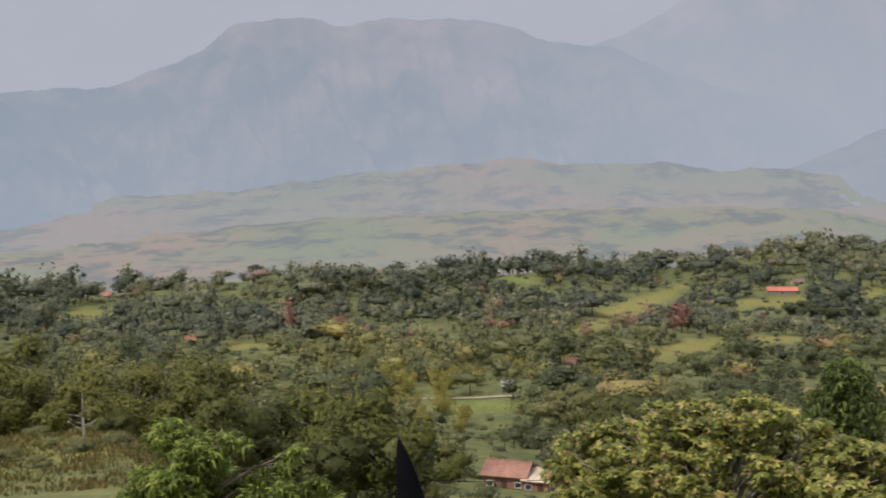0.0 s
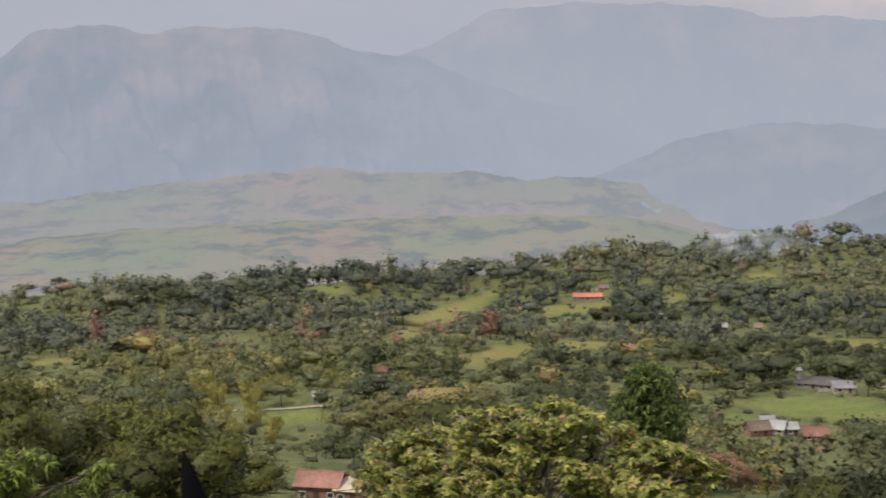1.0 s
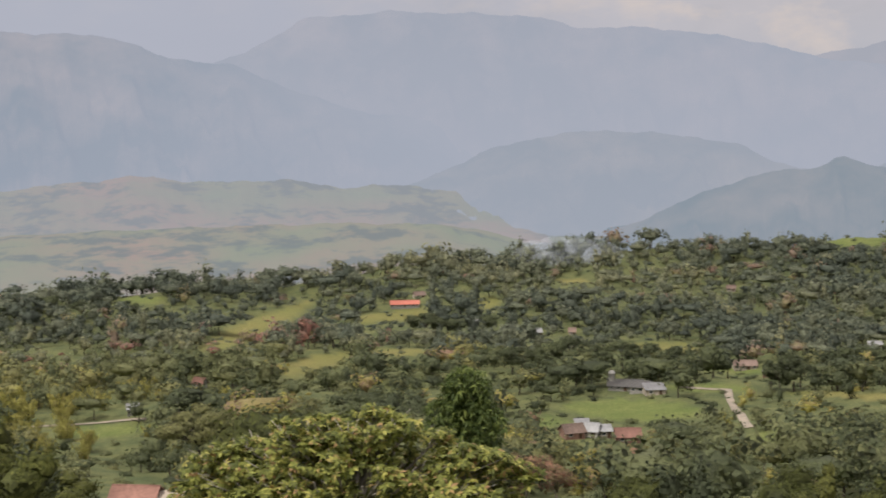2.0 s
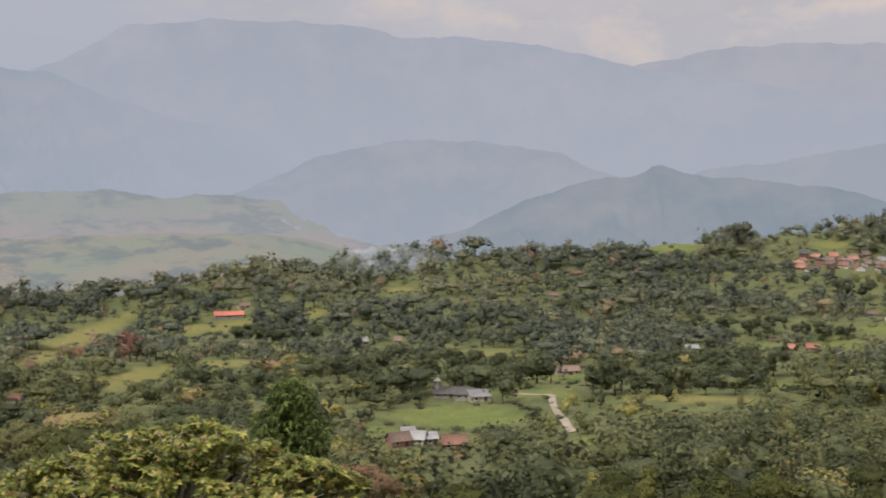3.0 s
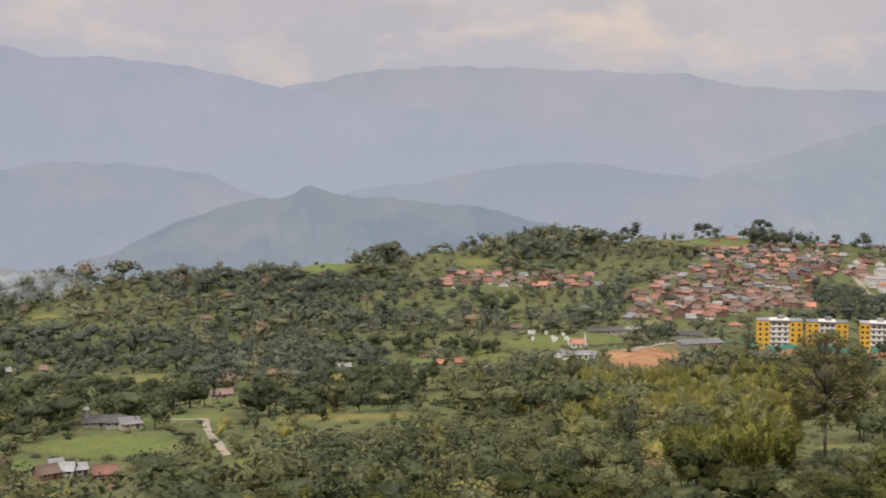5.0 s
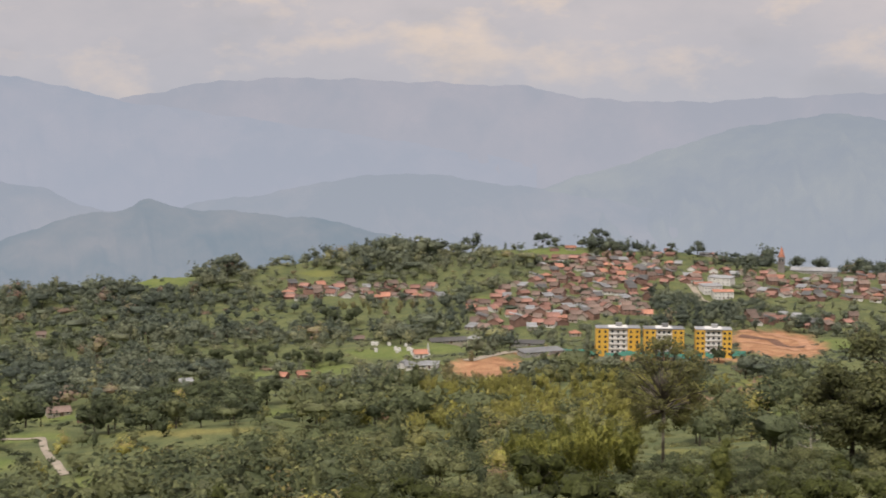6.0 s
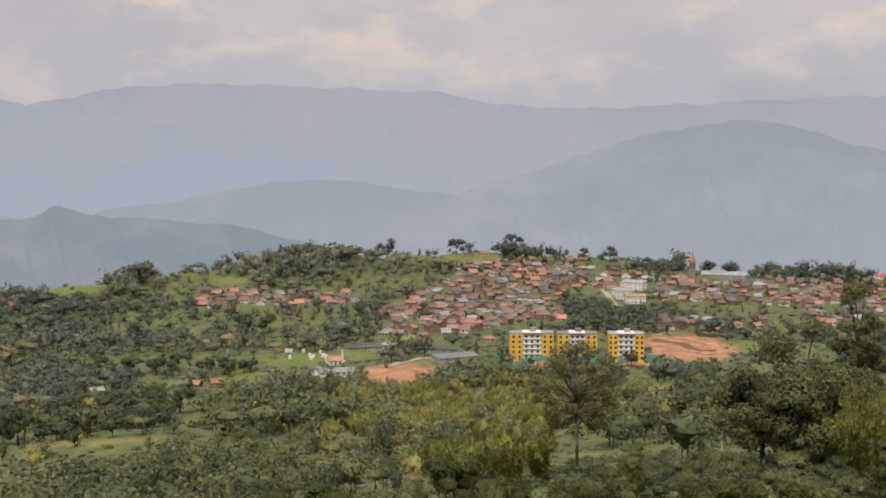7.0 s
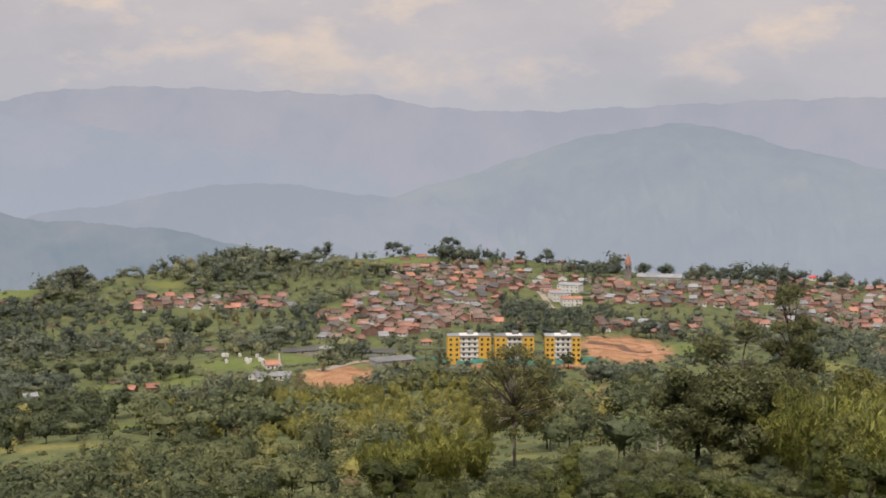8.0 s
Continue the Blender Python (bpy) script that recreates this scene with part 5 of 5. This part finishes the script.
# bright green tree with long hanging leaves
place = stand(-9.7, 44, 0, 0.2)
top = -44 * math.tan(radians(12.75)) - place.translation.z
spray_tree("bright green tree with long glossy hanging leaves", place, top, canopy(12, 46, 2.3, 1.8, top - 4.6, top - 0.3, 0.62, 0.75) + [(2.5, -0.3, top - 1.55, 0.42, 0.7), (2.9, -0.4, top - 1.2, 0.30, 0.7), (2.6, -0.4, top - 2.5, 0.6, 0.7), (3.4, -0.3, top - 2.3, 0.4, 0.7), (3.9, -0.3, top - 2.9, 0.5, 0.7), (3.2, 0, top - 3.3, 0.7, 0.7), (4.2, 0, top - 3.6, 0.5, 0.7)], 3000, rosette(7, 0.24, 0.075, 7, 0.9), BRIGHT_LEAF, BARK, 7, 160, 0.55, 0.14, 0.2)
# large dark trees beyond the brown field
for az, r, dip, rx, n, seed, tint, word in ((-11.9, 150, 9.95, 6.2, 20, 31, 0.60, "large round dark green tree beyond the brown field"), (-15.9, 150, 9.25, 4.6, 15, 32, 0.45, "tall dark green tree beyond the brown field"), (-8.6, 165, 10.9, 4.5, 13, 33, 0.55, "mid green tree beside larger dark trees"), (-13.9, 138, 11.0, 3.6, 11, 34, 0.50, "rounded dark green tree beside the brown field"), (-18.3, 150, 9.8, 4, 12, 35, 0.4, "dark green tree beyond the brown field"), (-10.3, 140, 11.6, 3.4, 10, 36, 0.52, "low dark green tree at the field's edge")):
    place = stand(az, r, seed, 0.3)
    top = -r * math.tan(radians(dip)) - place.translation.z
    tuft_tree(word, place, top, canopy(seed, n, rx, rx, top * 0.18, top - 1.2, rx * 0.34, 0.85), 9000, 0.17, GROVE_LEAF, DARK_BARK, seed, tint, 0.3, 0.6)
# wide spreading tree by the farm lane
place = stand(4.75, 300, 20, 0.3)
top = -300 * math.tan(radians(11.9)) - place.translation.z
tuft_tree("wide spreading umbrella tree by the farm lane", place, top, canopy(41, 22, 8.2, 7.5, top - 7.5, top - 1.1, 2.3, 0.5), 6000, 0.28, LEAF, DARK_BARK, 41, 0.62, 0.4, 0.6)
# slender open tree in front of the blocks
place = at_dip(48.8, 13.15)
R = place.translation.length
top = -place.translation.xy.length * math.tan(radians(8.1)) - place.translation.z
tuft_tree("slender open-crowned tree with a thin pale trunk", place, top, oval(51, 72, 8.4, top * 0.34, top - 0.7, 1.2), 12500, 0.19, OLIVE_LEAF, BARK, 51, 0.5, 0.30, 0.0)
# tall dark trees at the end of the slope
for az, dip_b, dip_t, rx, lo, n, seed, count, mat, word in ((55.8, 12.6, 7.8, 5.4, 0.14, 26, 61, 7000, SHADE_LEAF, "tall dark tree with a dense rounded crown"), (57.4, 12.55, 6.9, 7.0, 0.12, 32, 62, 9000, SHADE_LEAF, "tall dark tree with a dense broad crown"),
                                                          (59.25, 12.2, 4.95, 4.6, 0.34, 36, 63, 8000, SHADE_LEAF, "very tall tree with an open feathery crown"), (61.6, 12.3, 7.9, 4.2, 0.2, 15, 64, 5000, OLIVE_LEAF, "tall olive green tree at the slope's end")):
    place = at_dip(az, dip_b)
    top = -place.translation.xy.length * math.tan(radians(dip_t)) - place.translation.z
    tuft_tree(word, place, top, canopy(seed, n, rx, rx * 0.8, top * lo, top - 1.0, rx * 0.34, 0.75), int(1.9 * count), 0.21, mat, DARK_BARK, seed, 0.45, 0.34, 0.55 if lo < 0.3 else 0.4)


def bamboo_clump(label, place, h, seed, culms=17, per=240, size=0.20, tint=0.6):
    t = thing("bamboo_clump", label, "bamboo", place, "bamboo clumps")
    v, f, o = bamboo(seed, culms, per, size * 10 / h)
    part("leaves", quads("leaves", v * h / 10, f, [CANE_LEAF], np.full(len(v), tint), outward=o), None, t)
    rng = random.Random(seed)
    for k in range(7):
        bm = bmesh.new()
        a, b = rng.uniform(0, 6.28), rng.uniform(0.3, 1.6)
        tube(bm, (0.4 * math.cos(a), 0.4 * math.sin(a), -0.8), (0.6 * math.cos(a), 0.6 * math.sin(a), h * 0.5), 0.07, 0.05, 5)
        tube(bm, (0.6 * math.cos(a), 0.6 * math.sin(a), h * 0.5), (b * math.cos(a), b * math.sin(a), h * 0.8), 0.05, 0.02, 5)
        part("culm", bm, plain("cane", (0.20, 0.22, 0.07), 0.6) if "cane" not in bpy.data.materials else bpy.data.materials["cane"], t)
    SPOTS.append((place.translation.x, place.translation.y, 3))


for k, (az, r, h) in enumerate(((60.6, 150, 13), (62.3, 140, 12.5), (63.4, 150, 13), (61.6, 165, 13.5), (59.4, 172, 11), (43.6, 185, 9), (44.6, 178, 8.5), (46.2, 182, 9.5), (45.4, 190, 9), (47.3, 188, 7), (58.5, 180, 9))):
    bamboo_clump("arching yellow-green bamboo clump on the near slope", stand(az, r, 40 * k, 0.2), h, 70 + k, tint=0.45 + 0.07 * (k % 4))
for k, (az, r, s) in enumerate(((52.6, 176, 1.15), (50.9, 186, 0.9), (54.2, 182, 0.9), (57.6, 182, 1.0), (51.8, 195, 1.1), (49.6, 172, 0.8), (42.2, 180, 1.3), (40.6, 186, 1.2))):
    place = stand(az, r, 50 * k, 0.2)
    tuft_tree("low rounded leafy bush on the near slope", place, 3.2 * s, canopy(90 + k, 9, 2.6 * s, 2.4 * s, 0.6, 3.2 * s, 1.1 * s, 0.8), 2600, 0.12, LEAF, BARK, 90 + k, 0.25 + 0.1 * (k % 4), 0.1, 0.75, "bush")

# more low bushes, copies of one, over the foot of the slope and the brown field
rng = random.Random(21)
bush = None
for k in range(120):
    az, r = (rng.uniform(40, 65), rng.uniform(150, 250)) if k < 95 else (rng.uniform(-18, -12), rng.uniform(85, 132))
    s = rng.uniform(0.45, 1.2) if k < 95 else rng.uniform(0.18, 0.45)
    if k % 30 == 0:
        bush = tuft_tree("low leafy olive bush on the rough slope", stand(az, r, k * 77, 0.2), 2.6, canopy(190 + k, 9, 2.1, 1.9, 0.4, 2.6, 0.95, 0.8), 1500, 0.12, LEAF, BARK, 190 + k, (0.22, 0.45, 0.34, 0.5)[k // 30], 0.08, 0.65, "bush")
        tagged(bush, group="bushes of the rough slope")
    else:
        copy_thing(bush, stand(az, r, k * 77, 0.2)).scale = (s, s, s * rng.uniform(0.7, 1.1))

# the open views of near trees
VIEWS += [(48.8, 11.6, 0.7, 1.6, 0.0, 0), (56.4, 12.1, 1.3, 0.5, 0.0, 0), (56.8, 9.5, 2.4, 1.8, 0.0, 0)]


def dead_tree(label, place, h, seed, lean):
    t = thing("dead_tree", label, "tree", place)
    bm = bmesh.new()
    rng = random.Random(seed)
    tube(bm, (0, 0, -0.5), (lean * 0.4, 0, h * 0.55), 0.10, 0.075), tube(bm, (lean * 0.4, 0, h * 0.52), (lean * 0.2, 0.1, h), 0.075, 0.02)
    for k in range(7):
        z = h * rng.uniform(0.3, 0.85)
        a = rng.choice((0, math.pi)) + rng.uniform(-.6, .6)
        mid = Vector((lean * 0.35 + math.cos(a) * h * 0.14, math.sin(a) * h * 0.14, z + h * 0.05))
        tip = mid + Vector((math.cos(a) * h * 0.14, math.sin(a) * h * 0.1, h * rng.uniform(0.02, 0.16)))
        tube(bm, (lean * 0.35, 0, z), mid, 0.05, 0.035, 5), tube(bm, mid, tip, 0.035, 0.012, 5)
    part("trunk", bm, PALE_BARK, t)


dead_tree("bare pale dead tree stump in the brown field", stand(-13.9, 96, 0), 3.4, 1, -0.3)
dead_tree("bare pale dead tree among dark trees", stand(57.3, 196, 0), 7.0, 2, 0.4)
dead_tree("bare pale dead tree on the slope", stand(54.4, 216, 0), 8.0, 6, -1.2)

# utility poles with their wires
POLES = [(-4.15, 150, 15.1), (7.6, 150, 15.1), (3.95, 236, 14.9)]
for az, r, dip in POLES:
    m = stand(az, r)
    h = -r * math.tan(radians(dip)) - m.translation.z
    t = thing("utility_pole", "weathered grey wooden utility pole with a crossarm", "utility pole", m, "utility poles")
    bm = bmesh.new()
    tube(bm, (0, 0, -1), (0, 0, h), 0.13, 0.10, 8)
    part("pole", bm, GREY, t)
    bm = bmesh.new()
    box(bm, (1.6, 0.12, 0.12), (0, -0.1, h - 0.5))
    part("crossarm", bm, WOOD, t)
    SPOTS.append((m.translation.x, m.translation.y, 3))
for k in range(3):
    bm = bmesh.new()
    a, b = (stand(az, r).translation + Vector((-0.7 + 0.7 * k, 0, 0)) for az, r, dip in POLES[:2])
    a.z, b.z = (-r * math.tan(radians(dip)) - 0.4 for az, r, dip in POLES[:2])
    prev = a
    for j in range(1, 17):
        p = a.lerp(b, j / 16) + Vector((0, 0, -1.1 * 4 * (j / 16) * (1 - j / 16)))
        tube(bm, prev, p, 0.018, 0.018, 3)
        prev = p
    tagged(part("power_line", bm, IRON), "thin dark power line sagging between two poles", "power line", group="power lines")

place = at_dip(50.85, 9.05)
tuft_tree("dark rounded tree in front of the apartment blocks", place, 11.0, canopy(58, 12, 3.4, 3.2, 3.0, 10.0, 1.7, 0.9), 900, 0.5, LEAF, DARK_BARK, 58, 0.05, 0.3, 0.75)

# rows and groves of large dark trees in the valley
rng = random.Random(8)
models = []
for k, kind in enumerate(("round", "umbrella", "round", "shaggy")):
    lobes = lobes_of(700 + k, kind)
    models.append(tuft_tree(f"{'broad flat' if kind == 'umbrella' else 'large rounded'} dark green tree of a valley grove", pose(0, 0, 0), 6, lobes, 800, 0.36, LEAF, DARK_BARK, 700 + k, 0.14, 0.28, 0.78))
    tagged(models[-1], group="large dark trees of the valley groves")
    SPOTS.pop()
count = 0
for az0, az1, dip, number in ((16.8, 24.2, 11.05, 17), (30.0, 36.6, 9.25, 15), (29.2, 33.6, 10.8, 12), (12.6, 16.2, 9.7, 7), (-6, 2.5, 8.7, 9), (25, 28, 8.6, 6), (26.5, 28.2, 11.5, 4), (35.5, 37.2, 7.7, 4)):
    for k in range(number):
        az, d = az0 + (az1 - az0) * (k + rng.random()) / number, dip + rng.uniform(-0.14, 0.14)
        m = at_dip(az, d, rng.uniform(0, 360))
        s = rng.uniform(0.85, 1.35)
        t = models[count % 4] if count < 4 else copy_thing(models[count % 4], m)
        t.matrix_basis = m @ Matrix.Diagonal((s * 1.1, s * 1.1, s, 1))
        SPOTS.append((m.translation.x, m.translation.y, 4.5))
        count += 1

# dry brownish trees at the foot of the near slope
rng = random.Random(31)
dry = None
for k in range(34):
    az, r = rng.uniform(16.5, 39), rng.uniform(225, 300)
    m = stand(az, r, rng.uniform(0, 360), 0.3)
    s = min(1.1, max(0.35, (-m.translation.z - r * math.tan(radians(rng.uniform(13.9, 14.5)))) / 9.5))
    if k % 12 == 0:
        dry = tuft_tree("open dry olive-brown tree at the foot of the slope", m, 7, lobes_of(720 + k, "shaggy"), 1500, 0.19, LEAF, BARK, 720 + k, (0.86, 0.55, 0.82)[k // 12], 0.2, 0.55)
        tagged(dry, group="dry trees at the foot of the slope")
    else:
        copy_thing(dry, m @ Matrix.Scale(s, 4)).scale = (s, s, s)

# great trees on the skyline
for az, r, dip, kind, s, tint in ((46.27, 1385, 4.02, "umbrella", 1.4, 0.14), (44.15, 1390, 4.2, "umbrella", 1.35, 0.12), (41.45, 1370, 4.05, "shaggy", 2.0, 0.2), (32.1, 1215, 5.05, "umbrella", 1.4, 0.2), (50.0, 1400, 4.35, "round", 1.9, 0.2), (49.0, 1395, 4.45, "shaggy", 1.6, 0.25), (53.75, 1400, 4.85, "round", 1.5, 0.12), (54.5, 1400, 4.82, "round", 1.6, 0.12), (56.0, 1405, 4.85, "round", 1.8, 0.3), (57.1, 1405, 5.0, "shaggy", 1.5, 0.3),
                                 (10.7, 980, 6.85, "round", 1.4, 0.15), (14.8, 1005, 6.4, "tall", 1.2, 0.15), (27.8, 1160, 5.45, "round", 1.3, 0.15), (52.6, 1400, 4.8, "round", 1.4, 0.2), (58.9, 1400, 5.0, "tall", 1.3, 0.2), (37.6, 1290, 4.75, "round", 1.5, 0.2), (-14.0, 905, 7.6, "round", 1.5, 0.12), (-7.2, 905, 7.5, "umbrella", 1.2, 0.16), (61.0, 1400, 5.2, "round", 1.5, 0.25)):
    m = stand(az, r, az * 17)
    lobes = [(x * s, y * s, z * s, q * s, sq) for x, y, z, q, sq in lobes_of(int(az * 10) + 400, kind)]
    want = -r * math.tan(radians(dip)) - m.translation.z
    grow = max(0.8, min(1.6, want / max(l[2] + l[3] * l[4] for l in lobes)))
    spread = grow ** 0.5 if kind == "umbrella" else grow
    lobes = [(x * spread, y * spread, (z - (1.8 if kind in ("round", "shaggy") else 0)) * grow, q * spread, sq * (1.5 if kind == "umbrella" else 1)) for x, y, z, q, sq in lobes]
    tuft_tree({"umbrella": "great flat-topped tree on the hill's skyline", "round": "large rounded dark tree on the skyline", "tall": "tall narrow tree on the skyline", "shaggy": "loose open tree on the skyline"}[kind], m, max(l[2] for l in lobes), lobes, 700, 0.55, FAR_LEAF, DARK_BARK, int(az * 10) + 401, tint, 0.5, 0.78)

# rough grass and weeds on the brown field and the near slopes
GRASS = leaf_material("rough_brown_grass", [(0.0, (0.085, 0.095, 0.032)), (0.5, (0.150, 0.132, 0.050)), (1.0, (0.24, 0.175, 0.08))], 0.7, 0.8, 0.3)


def rough_grass(name, count, az0, az1, r0, r1, size, seed, tint):
    rng = np.random.default_rng(seed)
    a, r = rng.uniform(az0, az1, count), np.sqrt(rng.uniform(r0 ** 2, r1 ** 2, count))
    z = height(a, r)
    p = np.stack([r * np.sin(np.radians(a)), r * np.cos(np.radians(a)), z], 1)
    clump = 0.5 + 0.5 * np.sin(p[:, 0] * 0.9 + 2 * np.sin(p[:, 1] * 0.5)) * np.sin(p[:, 1] * 0.8 + p[:, 0] * 0.3)
    t, s = rng.uniform(0, math.tau, count), size * rng.uniform(0.4, 1.2, count) * (0.4 + clump)
    u = np.stack([np.cos(t), np.sin(t), np.zeros(count)], 1) * (0.30 * s)[:, None]
    lean = rng.normal(0, 0.25, (count, 3)) * s[:, None]
    lean[:, 2] = s
    v = np.stack([p - u - (0, 0, 0.1), p + u - (0, 0, 0.1), p + lean + u * 0.25, p + lean * 0.9 - u * 0.35], 1).reshape(-1, 3)
    mesh = quads(name, v, np.arange(4 * count).reshape(-1, 4), [GRASS], np.repeat(np.clip(tint + 0.5 * (clump - 0.5) + rng.normal(0, 0.12, count), 0, 1), 4))
    return tagged(part(name, mesh, None), "rough dry grass and weeds on the slope", "grass", kind="stuff")


rough_grass("rough_grass_field", 30000, -20, -8.5, 70, 150, 0.27, 1, 0.35)
rough_grass("rough_grass_slope", 24000, 45, 66, 140, 260, 0.3, 2, 0.15)

# pointed stake standing close to the camera
SOOT = plain("blackened_iron", (0.007, 0.007, 0.009), 0.95, 0.3, 30, spec=0.03)
eye = Vector((0, ARM, 0))
tip = eye + Vector((1.5 * math.sin(radians(-1.97)), 1.5 * math.cos(radians(-1.97)), -1.5 * math.tan(radians(14.0))))
foot = Vector((tip.x + 0.22, tip.y, -1.6))
t = thing("stake", "dark pointed iron stake standing in the grass", "stake", Matrix.Translation(foot))
axis = (tip - foot)
length = axis.length
radius = lambda back: 0.0005 + 0.0195 * (1 - math.exp(-back / 0.055))          # by the way back from the tip
bm = bmesh.new()
tube(bm, -0.1 * axis, axis * (1 - 0.30 / length), 0.024, radius(0.30), 14)
part("shaft", bm, SOOT, t)
bm = bmesh.new()
turn = axis.to_track_quat("Z", "Y").to_matrix()
rings = []
for back in [0.30 * (1 - k / 16) ** 1.5 for k in range(17)]:
    at, wide = axis * (1 - back / length), radius(back)
    rings.append([bm.verts.new(at + turn @ Vector((wide * math.cos(math.tau * k / 14), wide * math.sin(math.tau * k / 14), 0))) for k in range(14)])
for low, high in zip(rings, rings[1:]):
    for k in range(14):
        bm.faces.new((low[k], low[(k + 1) % 14], high[(k + 1) % 14], high[k])).smooth = True
bm.faces.new(rings[-1])
part("point", bm, SOOT, t)


# ---- the woods, round all that stands ----
woods()
